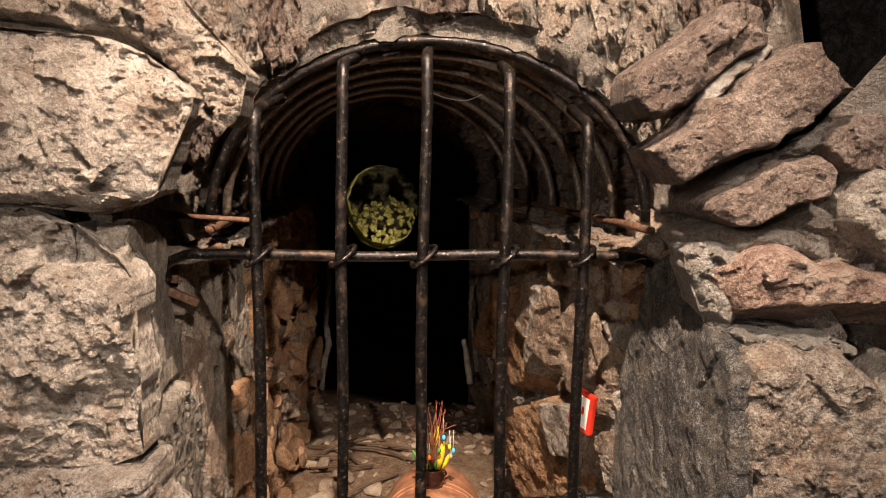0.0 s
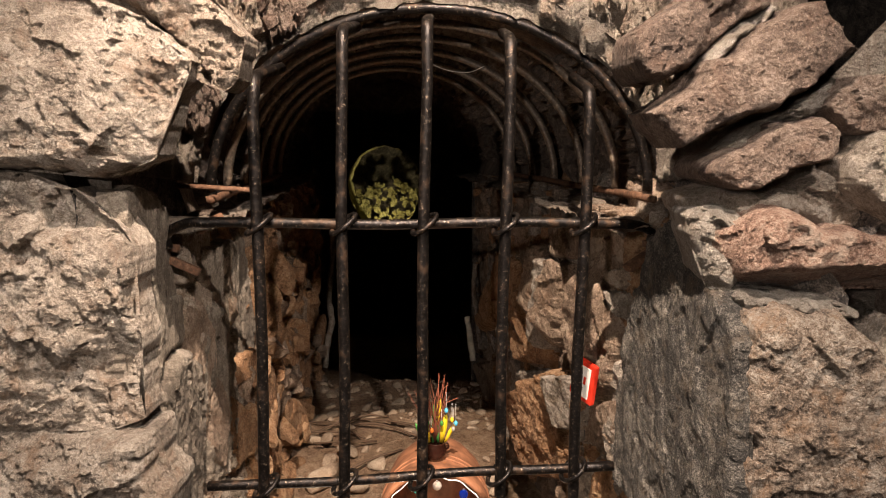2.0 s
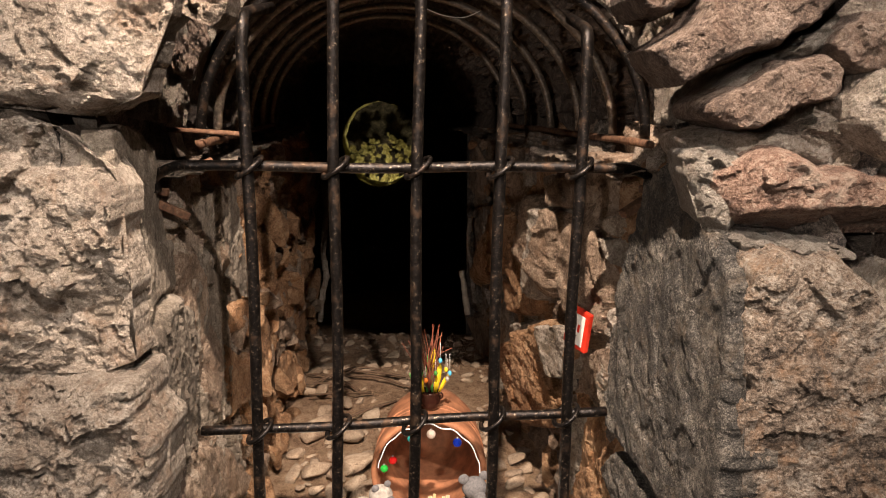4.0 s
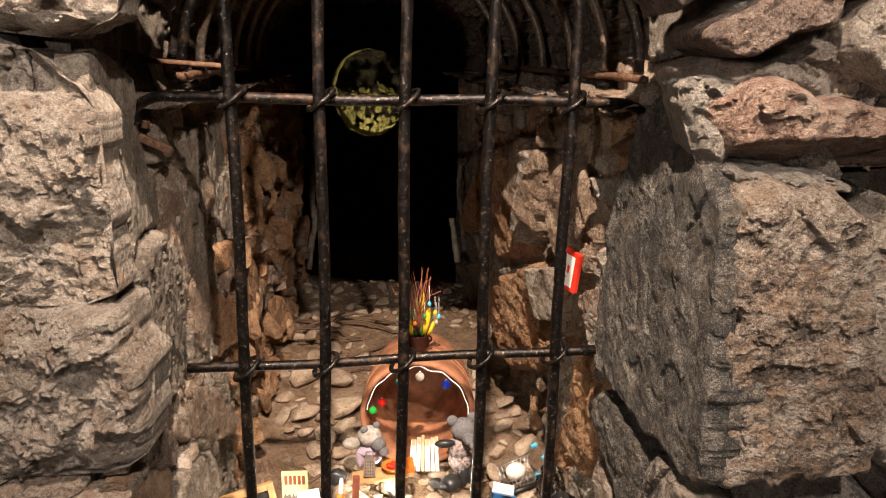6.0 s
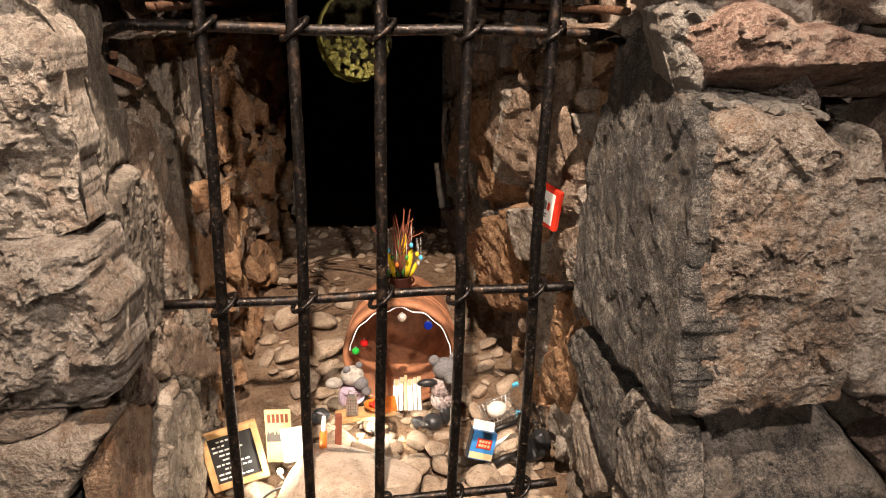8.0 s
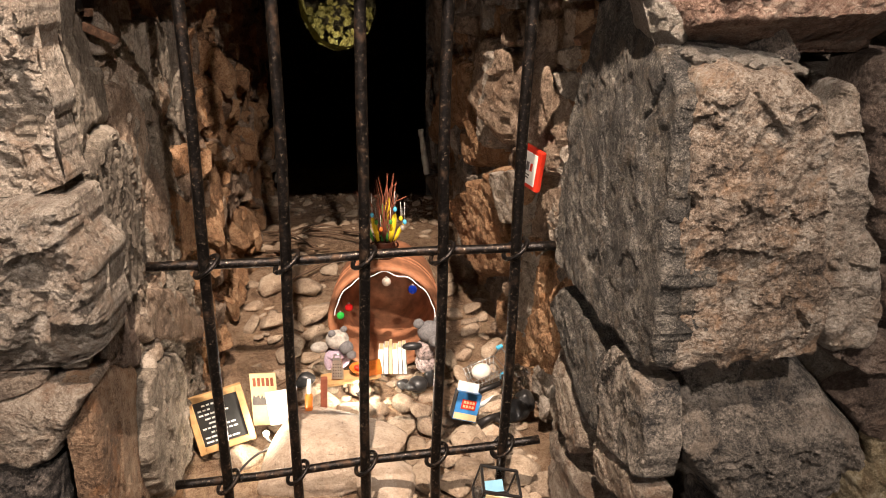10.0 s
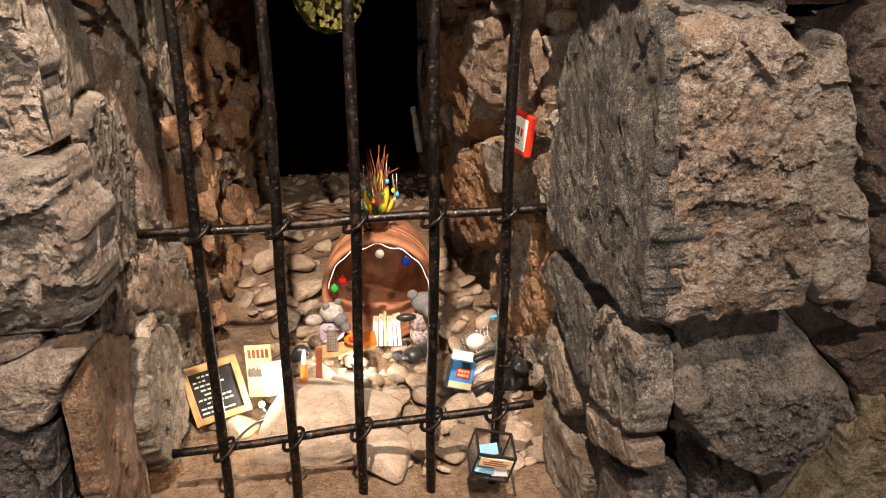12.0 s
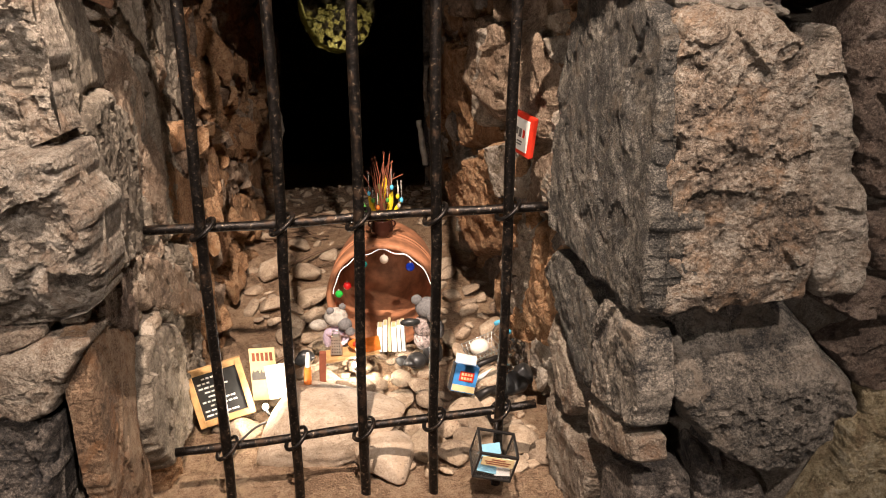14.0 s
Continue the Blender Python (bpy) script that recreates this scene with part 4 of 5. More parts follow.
# lintel hung low to keep the room lamp off the end wall
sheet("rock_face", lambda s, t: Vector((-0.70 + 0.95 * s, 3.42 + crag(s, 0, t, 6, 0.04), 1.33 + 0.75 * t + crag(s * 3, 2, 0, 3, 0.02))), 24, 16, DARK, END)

# ---- the room behind the camera ----
for nm, pl in (("wall_back", lambda s, t: Vector((2.2 - 4.4 * s, -2.6, -0.4 + 3.3 * t))), ("wall_side", lambda s, t: Vector((-2.2, -2.6 + 3.8 * s, -0.4 + 3.3 * t))),
               ("wall_side", lambda s, t: Vector((2.2, -2.6 + 3.8 * s, -0.4 + 3.3 * t))), ("ceiling", lambda s, t: Vector((-2.2 + 4.4 * s, -2.6 + 3.8 * t, 2.85)))):
    tagged(sheet(nm, pl, 8, 8, MORTAR), "plain dim cellar masonry of the room", "wall" if "wall" in nm else "ceiling", kind="structure")

# ---- things in the shrine ----


def plain(name, colour, rough=0.6, metal=0.0, vary=0.15, scale=60, bump=0.0, emit=None, power=0.0):
    """A painted, fired, woven or cast surface with slight mottling."""
    m, nt, b = material(name, rough, metal)
    p, _ = world_place(nt, False)
    f = noise_node(nt, p, scale, 5, 0.65)
    lo, hi = tuple(c * (1 - vary) for c in colour), tuple(min(1, c * (1 + vary)) for c in colour)
    nt.links.new(ramp(nt, f, [(0.35, lo), (0.65, hi)]), b.inputs["Base Color"])
    if bump:
        bumped(nt, b, f, 0.6, bump)
    if emit:
        b.inputs["Emission Color"].default_value = (*emit, 1)
        b.inputs["Emission Strength"].default_value = power
    return m


TERRA = plain("terracotta", (0.36, 0.155, 0.075), 0.75, 0, 0.4, 18, 0.002)
GLAZE = plain("brown_glaze", (0.035, 0.012, 0.008), 0.15)
WOOD = plain("pine_wood", (0.55, 0.33, 0.14), 0.55, 0, 0.2, 40)
SLATE = plain("chalkboard", (0.018, 0.018, 0.018), 0.7)
CHALK = plain("chalk", (0.75, 0.75, 0.72), 0.9)
PAPER = plain("white_paper", (0.78, 0.75, 0.68), 0.8, 0, 0.05)
CREAM = plain("cream_print", (0.72, 0.56, 0.3), 0.7, 0, 0.12, 30)
INK = plain("grey_ink", (0.12, 0.11, 0.1), 0.8)
REDP = plain("red_plastic", (0.62, 0.035, 0.015), 0.4)
BLUEP = plain("blue_print", (0.05, 0.25, 0.6), 0.45)
CYAN = plain("light_blue", (0.1, 0.5, 0.75), 0.5)
SLIPBLUE = plain("pale_blue_paper", (0.2, 0.42, 0.55), 0.8, 0, 0.08)
ORANGE = plain("orange_plastic", (0.75, 0.2, 0.03), 0.4)
GREEN = plain("leaf_green", (0.06, 0.25, 0.04), 0.6)
YELLOWP = plain("petal_yellow", (0.85, 0.6, 0.02), 0.6)
TWIG = plain("red_brown_twig", (0.24, 0.07, 0.035), 0.8)
ROOT = plain("dry_root", (0.12, 0.075, 0.045), 0.9)
STEEL = plain("steel", (0.55, 0.54, 0.52), 0.3, 0.9)
BLACK = plain("black_metal", (0.025, 0.022, 0.02), 0.45, 0.4)
EGG = plain("egg_shell", (0.82, 0.74, 0.64), 0.55, 0, 0.04)
FELT = plain("grey_felt", (0.17, 0.165, 0.165), 0.95, 0, 0.25, 180, 0.002)
FELTW = plain("off_white_felt", (0.42, 0.385, 0.335), 0.95, 0, 0.35, 70, 0.002)
LILAC = plain("lilac_wool", (0.5, 0.4, 0.5), 0.95, 0, 0.2, 150, 0.002)
SCARF = plain("knitted_wool", (0.36, 0.29, 0.27), 0.95, 0, 0.8, 130, 0.003)
PALEWOOD = plain("bleached_wood", (0.66, 0.6, 0.5), 0.75, 0, 0.2, 40)
BULB = plain("lit_bulb", (1, 0.9, 0.75), 0.4, 0, 0, 10, 0, (1.0, 0.9, 0.72), 60.0)
GLOW = plain("lit_tinsel", (0.9, 0.88, 0.84), 0.5, 0, 0.1, 200, 0.0, (1.0, 0.94, 0.84), 0.7)
BLACKST = plain("black_pebble", (0.03, 0.03, 0.03), 0.35, 0, 0.4, 60)
CLEAR, nt, b = material("clear_plastic", 0.12)
b.inputs["Transmission Weight"].default_value, b.inputs["IOR"].default_value = 1.0, 1.3


def coloured_glass(name, colour):
    m, nt, b = material(name, 0.08)
    b.inputs["Base Color"].default_value = (*colour, 1)
    b.inputs["Transmission Weight"].default_value = 0.35
    return m


G_RED, G_GREEN, G_BLUE, G_CLEAR, G_TEAL = (coloured_glass(n, c) for n, c in (("red_glass", (0.7, 0.02, 0.02)), ("green_glass", (0.04, 0.6, 0.08)), ("blue_glass", (0.02, 0.08, 0.75)),
                                                                              ("pale_glass", (0.8, 0.7, 0.6)), ("teal_glass", (0.05, 0.45, 0.4))))


def box_bm(sx, sy, sz, at=(0, 0, 0), bevel=0.0, turn=(0, 0, 0), bm=None):
    bm = bm or bmesh.new()
    made = bmesh.ops.create_cube(bm, size=1, matrix=Matrix.Translation(at) @ Euler([radians(a) for a in turn]).to_matrix().to_4x4() @ Matrix.Diagonal((sx, sy, sz, 1)))
    if bevel:
        edges = list({e for v in made["verts"] for e in v.link_edges})
        bmesh.ops.bevel(bm, geom=edges, offset=bevel, segments=2, affect="EDGES", profile=0.6)
    return bm


def ball_bm(r, at=(0, 0, 0), squash=(1, 1, 1), bm=None, u=20, v=14, turn=(0, 0, 0)):
    bm = bm or bmesh.new()
    bmesh.ops.create_uvsphere(bm, u_segments=u, v_segments=v, radius=r, matrix=Matrix.Translation(at) @ Euler([radians(a) for a in turn]).to_matrix().to_4x4() @ Matrix.Diagonal((*squash, 1)))
    return bm


def turned(profile, seg=40):
    """Surface of revolution about z from (radius, height) pairs."""
    verts = [(r * math.cos(2 * math.pi * k / seg), r * math.sin(2 * math.pi * k / seg), h) for r, h in profile for k in range(seg)]
    faces = [(i * seg + k, i * seg + (k + 1) % seg, (i + 1) * seg + (k + 1) % seg, (i + 1) * seg + k) for i in range(len(profile) - 1) for k in range(seg)]
    return verts, faces


# river stones
def pebble_data(r, seed, flat=0.6, long=1.3, sub=3):
    bm = bmesh.new()
    bmesh.ops.create_icosphere(bm, subdivisions=sub, radius=1)
    pick = random.Random(seed)
    cuts = [(Vector((pick.gauss(0, 1), pick.gauss(0, 1), pick.gauss(0, 1))).normalized(), pick.uniform(0.45, 0.8)) for _ in range(8)]
    for v in bm.verts:
        d = v.co.copy()
        k = 1 + 0.22 * noise.noise(d * 1.1 + Vector((seed * 3.7, 0, 0))) + 0.06 * noise.noise(d * 3 + Vector((0, seed, 0)))
        d *= k
        for n, c in cuts:
            over = d.dot(n) - c
            if over > 0:
                d -= n * over * 0.8
        v.co = Vector((d.x * r * long, d.y * r, d.z * r * flat))
    me = bpy.data.meshes.new("pebble")
    bm.to_mesh(me)
    bm.free()
    me.polygons.foreach_set("use_smooth", [True] * len(me.polygons))
    return me


def pebble(x, y, z, r, turn, me, mat=None, label="rounded buff river stone lying on the passage floor", tip=(0, 0), name="river_stone", group="river stones"):
    if mat and not me.materials:
        me.materials.append(mat)
    ob = new(name, me)
    ob.matrix_world = pose(x, y, z, tip[0], tip[1], turn) @ Matrix.Diagonal((r, r, r, 1))
    return tagged(ob, label, "stone", group)


PEBBLES = [pebble_data(1.0, k, 0.5 + 0.05 * (k % 5), 1.1 + 0.1 * (k % 4), 3) for k in range(14)]
for me in PEBBLES:
    me.materials.append(RIVER)
boulder = pebble_data(1.0, 77, 0.42, 1.25, 5)
boulder.materials.append(BOULDER)
pebble(-0.16, 1.40, 0.08, 0.162, -12, boulder, None, "large flat buff boulder just behind the grille", (8, 0), "boulder", "large stones")
slab_me = pebble_data(1.0, 58, 0.5, 1.0, 4)
slab_me.materials.append(BOULDER)
pebble(-0.02, 1.315, 0.055, 0.088, 30, slab_me, None, "squat buff boulder behind the grille", (5, 8), "boulder", "large stones")
pick = random.Random(21)
BIG = [(0.07, 1.33, 0.045), (0.17, 1.46, 0.04), (-0.02, 1.42, 0.04), (0.24, 1.45, 0.035), (-0.09, 1.58, 0.05), (0.0, 1.5, 0.055), (0.02, 1.63, 0.044), (0.06, 1.6, 0.04), (-0.055, 1.61, 0.04), (-0.175, 1.6, 0.046), (-0.12, 1.53, 0.042), (0.085, 1.52, 0.04), (0.21, 1.51, 0.036), (0.2, 1.42, 0.036),
       (0.13, 1.31, 0.038), (0.11, 1.42, 0.045), (0.27, 1.35, 0.05), (-0.39, 2.24, 0.062), (-0.33, 2.4, 0.045), (-0.29, 2.2, 0.048), (-0.26, 2.05, 0.05), (-0.37, 2.02, 0.042), (-0.23, 2.33, 0.035),
       (-0.42, 2.5, 0.034), (-0.21, 1.93, 0.045), (-0.39, 1.77, 0.04), (-0.09, 1.69, 0.035), (0.17, 2.05, 0.036), (0.21, 1.97, 0.034), (0.16, 2.2, 0.03), (0.23, 2.09, 0.03), (0.27, 1.88, 0.036),
       (0.15, 1.83, 0.03), (-0.25, 1.74, 0.045), (-0.3, 1.86, 0.04), (-0.19, 1.8, 0.045), (-0.22, 1.62, 0.036), (-0.04, 1.47, 0.045), (0.05, 1.43, 0.04), (0.16, 1.37, 0.035), (-0.06, 1.55, 0.04)]
for x, y, r in [(a, c, d * 1.12) for a, c, d in BIG]:
    pebble(x, y, floor_z(x, y) + r * 0.42, r * pick.uniform(0.8, 0.95), pick.uniform(0, 360), pick.choice(PEBBLES), tip=(pick.uniform(-25, 25), pick.uniform(-25, 25)))
small = pick.sample(range(10000), 1)[0]
placed = [(x, y, r * 0.8) for x, y, r in BIG] + [(-0.16, 1.405, 0.17), (-0.03, 1.95, 0.17), (0.02, 1.36, 0.06)]
count = 0
for _ in range(6000):
    if count >= 290:
        break
    y = 1.27 + 1.9 * pick.random() ** 1.35
    x = pick.uniform(left_x(y, 0.1) + 0.03, right_x(y, 0.1) - 0.02)
    r = (0.012 + 0.03 * pick.random() ** 1.3) * (1.0 if y < 2.2 else 0.75)
    if (y > 2.15 and pick.random() < 0.6) or (y < 1.42 and x < -0.02) or (x < -0.3 and 1.45 < y < 1.95) or (2.28 < y < 2.65 and pick.random() < 0.8):
        continue
    if any((x - a) ** 2 + (y - c) ** 2 < (0.8 * (r + d)) ** 2 for a, c, d in placed):
        continue
    placed.append((x, y, r))
    pebble(x, y, floor_z(x, y) + r * (0.35 if y < 2.1 else 0.12), r, pick.uniform(0, 360), pick.choice(PEBBLES), tip=(pick.uniform(-30, 30), pick.uniform(-30, 30)))
    count += 1
# loose mound of earth against the slab wall
mound = sheet("earth_mound", lambda s, t: (lambda a, r: Vector((-0.40 + 0.13 * r * math.cos(a), 1.66 + 0.2 * r * math.sin(a), 0.02 + 0.13 * (1 - r) ** 0.8 + crag(r * math.cos(a), r * math.sin(a), 1, 4, 0.016) * (1.2 - r))))(2 * math.pi * s, 1 - t), 60, 16, EARTH)
tagged(mound, "low mound of loose brown earth beside the wall", "earth", kind="stuff")

# terracotta pot on its side
pot = empty("terracotta_pot", (-0.028, 1.80, 0.205))
tagged(pot, "round terracotta pot lying on its side with the mouth open", "pot")
prof = [(0.0, 0.36), (0.07, 0.36), (0.092, 0.352), (0.118, 0.31), (0.138, 0.24), (0.147, 0.15), (0.1485, 0.06), (0.1495, 0.05), (0.1525, 0.044), (0.1525, 0.004), (0.149, 0.0), (0.141, 0.0), (0.139, 0.004), (0.136, 0.05),
        (0.134, 0.15), (0.124, 0.24), (0.104, 0.30), (0.08, 0.335), (0.0, 0.34)]
v, f = turned(prof, 56)
turn = Euler((radians(-90), 0, 0)).to_matrix()
part_mesh("pot_body", [turn @ Vector(q) for q in v], f, TERRA, pot)
for h, r in ((0.085, 0.1487), (0.11, 0.1484)):
    tube("pot_band", [Vector((r * math.cos(2 * math.pi * k / 40), h, r * math.sin(2 * math.pi * k / 40))) for k in range(40)], 0.0022, TERRA, pot, closed=True, seg=8)
string = empty("light_string", (-0.028, 1.80, 0.205))
tagged(string, "glowing white tinsel light string round the pot mouth", "light string")
pts = [Vector((0.134 * math.cos(a), 0.004 + 0.004 * math.sin(9 * a), 0.134 * math.sin(a) + 0.004 * math.sin(13 * a))) for a in [radians(-8 + 4.6 * k) for k in range(41)]]
tube("tinsel", pts, 0.0014, GLOW, string, seg=7, wobble=0.8)
for nm, g, x, z, r in (("red", G_RED, -0.122, 0.245, 0.011), ("green", G_GREEN, -0.145, 0.222, 0.0105), ("blue", G_BLUE, 0.046, 0.295, 0.012), ("pale", G_CLEAR, -0.022, 0.318, 0.012), ("teal", G_TEAL, -0.075, 0.305, 0.009)):
    bauble = empty("bauble", (x, 1.795, z))
    tagged(bauble, f"small {nm} glass bauble hanging at the pot mouth", "bauble", "glass baubles")
    ball = part("glass_ball", ball_bm(r), g, bauble, smooth=True)
    tube("cap", [(0, 0, r * 0.9), (0, 0, r * 1.25)], 0.0028, STEEL, ball, seg=8)

# brown vase with twigs, tulips and hanging eggs, on the pot
vase = empty("vase", (-0.028, 1.88, 0.353))
tagged(vase, "small dark brown glazed vase standing on the terracotta pot", "vase")
v, f = turned([(0.0, 0), (0.022, 0), (0.029, 0.012), (0.031, 0.028), (0.027, 0.044), (0.029, 0.05), (0.026, 0.05), (0.024, 0.042), (0.0, 0.03)], 28)
vase_body = part_mesh("vase_body", v, f, GLAZE, vase)
for sx in (-1, 1):
    tube("handle", [Vector((sx * (0.028 + 0.008 * math.sin(a)), 0, 0.036 + 0.009 * math.cos(a))) for a in [math.pi * k / 8 for k in range(9)]], 0.0025, GLAZE, vase_body, seg=6)
bouquet = empty("spring_bouquet", (-0.028, 1.88, 0.40))
tagged(bouquet, "yellow tulips and red twigs hung with tiny painted eggs", "bouquet")
pick = random.Random(5)
for k in range(22):
    a, lean, h = pick.uniform(0, 6.28), pick.uniform(0.1, 0.55), pick.uniform(0.09, 0.185)
    d = Vector((math.cos(a) * lean, math.sin(a) * lean * 0.7, 1)).normalized()
    q = [d * h * s + Vector((0.006 * pick.uniform(-1, 1), 0, 0)) * s for s in (0, 0.35, 0.7, 1)]
    tube("twig", q, [0.0016, 0.0014, 0.0011, 0.0006], TWIG, bouquet, seg=5)
for x, z, w, h, tip, mat in ((-0.016, 0.0, 0.015, 0.075, -12, YELLOWP), (0.016, 0.0, 0.017, 0.085, 10, YELLOWP), (0.004, 0.05, 0.014, 0.075, 8, YELLOWP), (-0.006, 0.0, 0.013, 0.11, 2, GREEN), (-0.028, 0.0, 0.012, 0.06, -24, GREEN),
                             (0.026, 0.0, 0.011, 0.06, 26, YELLOWP), (0.008, 0.0, 0.012, 0.08, -6, GREEN)):
    leaf = [(-0.5, 0.0), (-0.8, 0.3), (-1, 0.55), (-0.6, 0.85), (0, 1), (0.6, 0.85), (1, 0.55), (0.8, 0.3), (0.5, 0.0)]
    m = Matrix.Translation((x, -0.004, z)) @ Euler((0, radians(tip), 0)).to_matrix().to_4x4()
    vv = [m @ Vector((a * w / 2, dy + 0.004 * a * a, c * h)) for dy in (0, 0.0025) for a, c in leaf]
    n = len(leaf)
    ff = [tuple(range(n)), tuple(range(2 * n - 1, n - 1, -1))] + [(i, i + n, (i + 1) % n + n, (i + 1) % n) for i in range(n)]
    part_mesh("petal" if mat is YELLOWP else "leaf", vv, ff, mat, bouquet)
eggs = ((0.03, 0.145, 0.05, CYAN), (0.055, 0.115, 0.055, CYAN), (0.045, 0.115, 0.045, YELLOWP), (0.048, 0.1, 0.055, FELTW), (-0.008, 0.08, 0.04, ORANGE), (-0.02, 0.1, 0.04, GREEN), (0.018, 0.1, 0.04, GREEN), (-0.03, 0.14, 0.06, CYAN))
for x, z, drop, mat in eggs:
    egg = part("hanging_egg", ball_bm(0.0065, (x, -0.02, z - drop), (0.8, 0.8, 1.1), u=12, v=8), mat, bouquet, smooth=True)
    tube("thread", [(x, -0.02, z), (x, -0.02, z - drop)], 0.0007, PAPER, egg, seg=4)
for x0, x1, z in ((0.0, 0.06, 0.13), (0.0, -0.035, 0.14), (0.0, 0.035, 0.165)):
    tube("twig", [(x0, -0.01, 0.06), ((x0 + x1) / 2, -0.016, z - 0.015), (x1, -0.02, z)], 0.0011, TWIG, bouquet, seg=5)

# chalkboard in a wooden frame
board = empty("chalkboard", (-0.372, 1.44, 0.065), 14)
board.matrix_world = pose(-0.372, 1.44, 0.072, -12, -10, 16)
tagged(board, "black chalkboard with white writing in a pine frame", "chalkboard")
W, H, B = 0.125, 0.135, 0.014
panel = part("panel", box_bm(W - B, 0.006, H - B, (0, 0.002, H / 2)), SLATE, board)
for sx in (-1, 1):
    part("frame_rail", box_bm(B, 0.016, H, (sx * (W - B) / 2, 0, H / 2), 0.0015), WOOD, board)
for sz in (0, 1):
    part("frame_rail", box_bm(W - 2 * B, 0.015, B, (0, 0, B / 2 + sz * (H - B)), 0.0015), WOOD, board)
pick = random.Random(8)
for k in range(9):
    x = -W / 2 + B + 0.006
    while x < W / 2 - B - 0.02:
        w = pick.uniform(0.006, 0.016)
        if pick.random() < (0.85 if x < 0 else 0.45):
            part("writing", box_bm(w, 0.0008, 0.004, (x + w / 2, -0.0012, H - B - 0.012 - 0.0108 * k)), CHALK, panel)
        x += w + 0.003
card = empty("printed_booklet", (-0.287, 1.50, 0.085))
card.matrix_world = pose(-0.300, 1.515, 0.075, -14, -5, -6)
tagged(card, "cream booklet with a grey picture leaning on stones", "booklet")
cover = part("cover", box_bm(0.062, 0.006, 0.125, (0, 0, 0.063), 0.001), CREAM, card)
for k in range(5):
    part("writing", box_bm(0.007, 0.001, 0.02, (-0.02 + 0.0105 * k, -0.0036, 0.105)), TWIG, cover)
vv = [Vector((-0.028 + 0.056 * k / 14, -0.0036, 0.062 + (0.014 * abs(math.sin(k * 1.3)) if j else -0.012))) for j in (0, 1) for k in range(15)]
part_mesh("picture", vv, [(k, k + 1, k + 16, k + 15) for k in range(14)], INK, cover, smooth=False)
page = empty("paper_note", (-0.257, 1.475, 0.115))
page.matrix_world = pose(-0.257, 1.475, 0.105, -16, -8, 4)
tagged(page, "white paper note propped on a stone", "note")
leaf_sheet = part("sheet", box_bm(0.05, 0.0015, 0.078, (0, 0, 0.039)), PAPER, page)
for k in range(4):
    part("writing", box_bm(0.034 - 0.004 * (k % 2), 0.0006, 0.0016, (0, -0.0011, 0.066 - 0.008 * k)), CREAM, leaf_sheet)

lighter = empty("orange_lighter", (-0.199, 1.50, 0.10))
lighter.matrix_world = pose(-0.199, 1.50, 0.105, -6, 3, 0)
tagged(lighter, "orange plastic tube with a white tip standing upright", "tube")
v, f = turned([(0, 0), (0.0085, 0), (0.009, 0.004), (0.009, 0.055), (0.006, 0.06), (0, 0.06)], 16)
part_mesh("barrel", v, f, ORANGE, lighter)
v, f = turned([(0.0055, 0.058), (0.006, 0.075), (0.004, 0.095), (0, 0.097)], 14)
part_mesh("tip", v, f, PAPER, lighter, "white tip")
wood_stick = empty("wooden_stick", (-0.168, 1.55, 0.07))
tagged(wood_stick, "short upright brown wooden stick between the stones", "stick")
part("stick", box_bm(0.016, 0.012, 0.11, (0, 0, 0.055), 0.003, (0, 3, 8)), TWIG, wood_stick)


def led(x, y, z):
    ob = empty("small_lamp", (x, y, z))
    tagged(ob, "tiny lit lamp on a black stem between the stones", "lamp", "tiny lamps")
    part("bulb", ball_bm(0.007, (0, 0, 0.0), u=12, v=8), BULB, ob, smooth=True)
    tube("stem", [(0, -0.004, -0.006), (0.012, -0.012, -0.016), (0.03, -0.02, -0.03)], 0.0035, BLACK, ob, seg=8)


led(-0.285, 1.432, 0.108)
led(-0.098, 1.63, 0.098)
tube_ob = empty("lamp_cable", (-0.33, 1.36, 0.04))
tagged(tube_ob, "thin black lamp cable lying over the boulder's edge", "cable")
tube("cable", [q - Vector((-0.33, 1.36, 0.04)) for q in smooth_path([(-0.26, 1.42, 0.08), (-0.30, 1.405, 0.075), (-0.335, 1.36, 0.06), (-0.345, 1.30, 0.045), (-0.33, 1.25, 0.042)])], 0.0028, BLACK, tube_ob, seg=7)

# miniature kitchen on a wooden board
plank = empty("wooden_board", (-0.115, 1.65, 0.118))
plank.matrix_world = pose(-0.112, 1.655, 0.12, 4, -6, 8)
tagged(plank, "miniature orange-brown wooden board on the stones", "board")
part("plank", box_bm(0.15, 0.05, 0.009, (0, 0, 0), 0.002), WOOD, plank)
part("edge_block", box_bm(0.05, 0.045, 0.018, (0.055, 0.002, 0.012), 0.003), ORANGE, plank)
grater = empty("miniature_grater", (-0.143, 1.645, 0.125))
tagged(grater, "tiny square metal kitchen grater", "grater")
bm = box_bm(0.03, 0.022, 0.05, (0, 0, 0.025))
for q in bm.verts:
    if q.co.z > 0.03:
        q.co.x, q.co.y = q.co.x * 0.7, q.co.y * 0.7
part("body", bm, STEEL, grater)
for r in range(5):
    for k in range(4):
        part("tooth", ball_bm(0.0016, (-0.009 + 0.006 * k, -0.0105 + 0.0006 * r, 0.008 + 0.008 * r), u=6, v=4), BLACK, grater)
tube("grip", [(-0.009, 0, 0.05), (-0.007, 0, 0.062), (0.007, 0, 0.062), (0.009, 0, 0.05)], 0.0022, STEEL, grater, seg=6)
bowl = empty("salad_bowl", (-0.088, 1.655, 0.13))
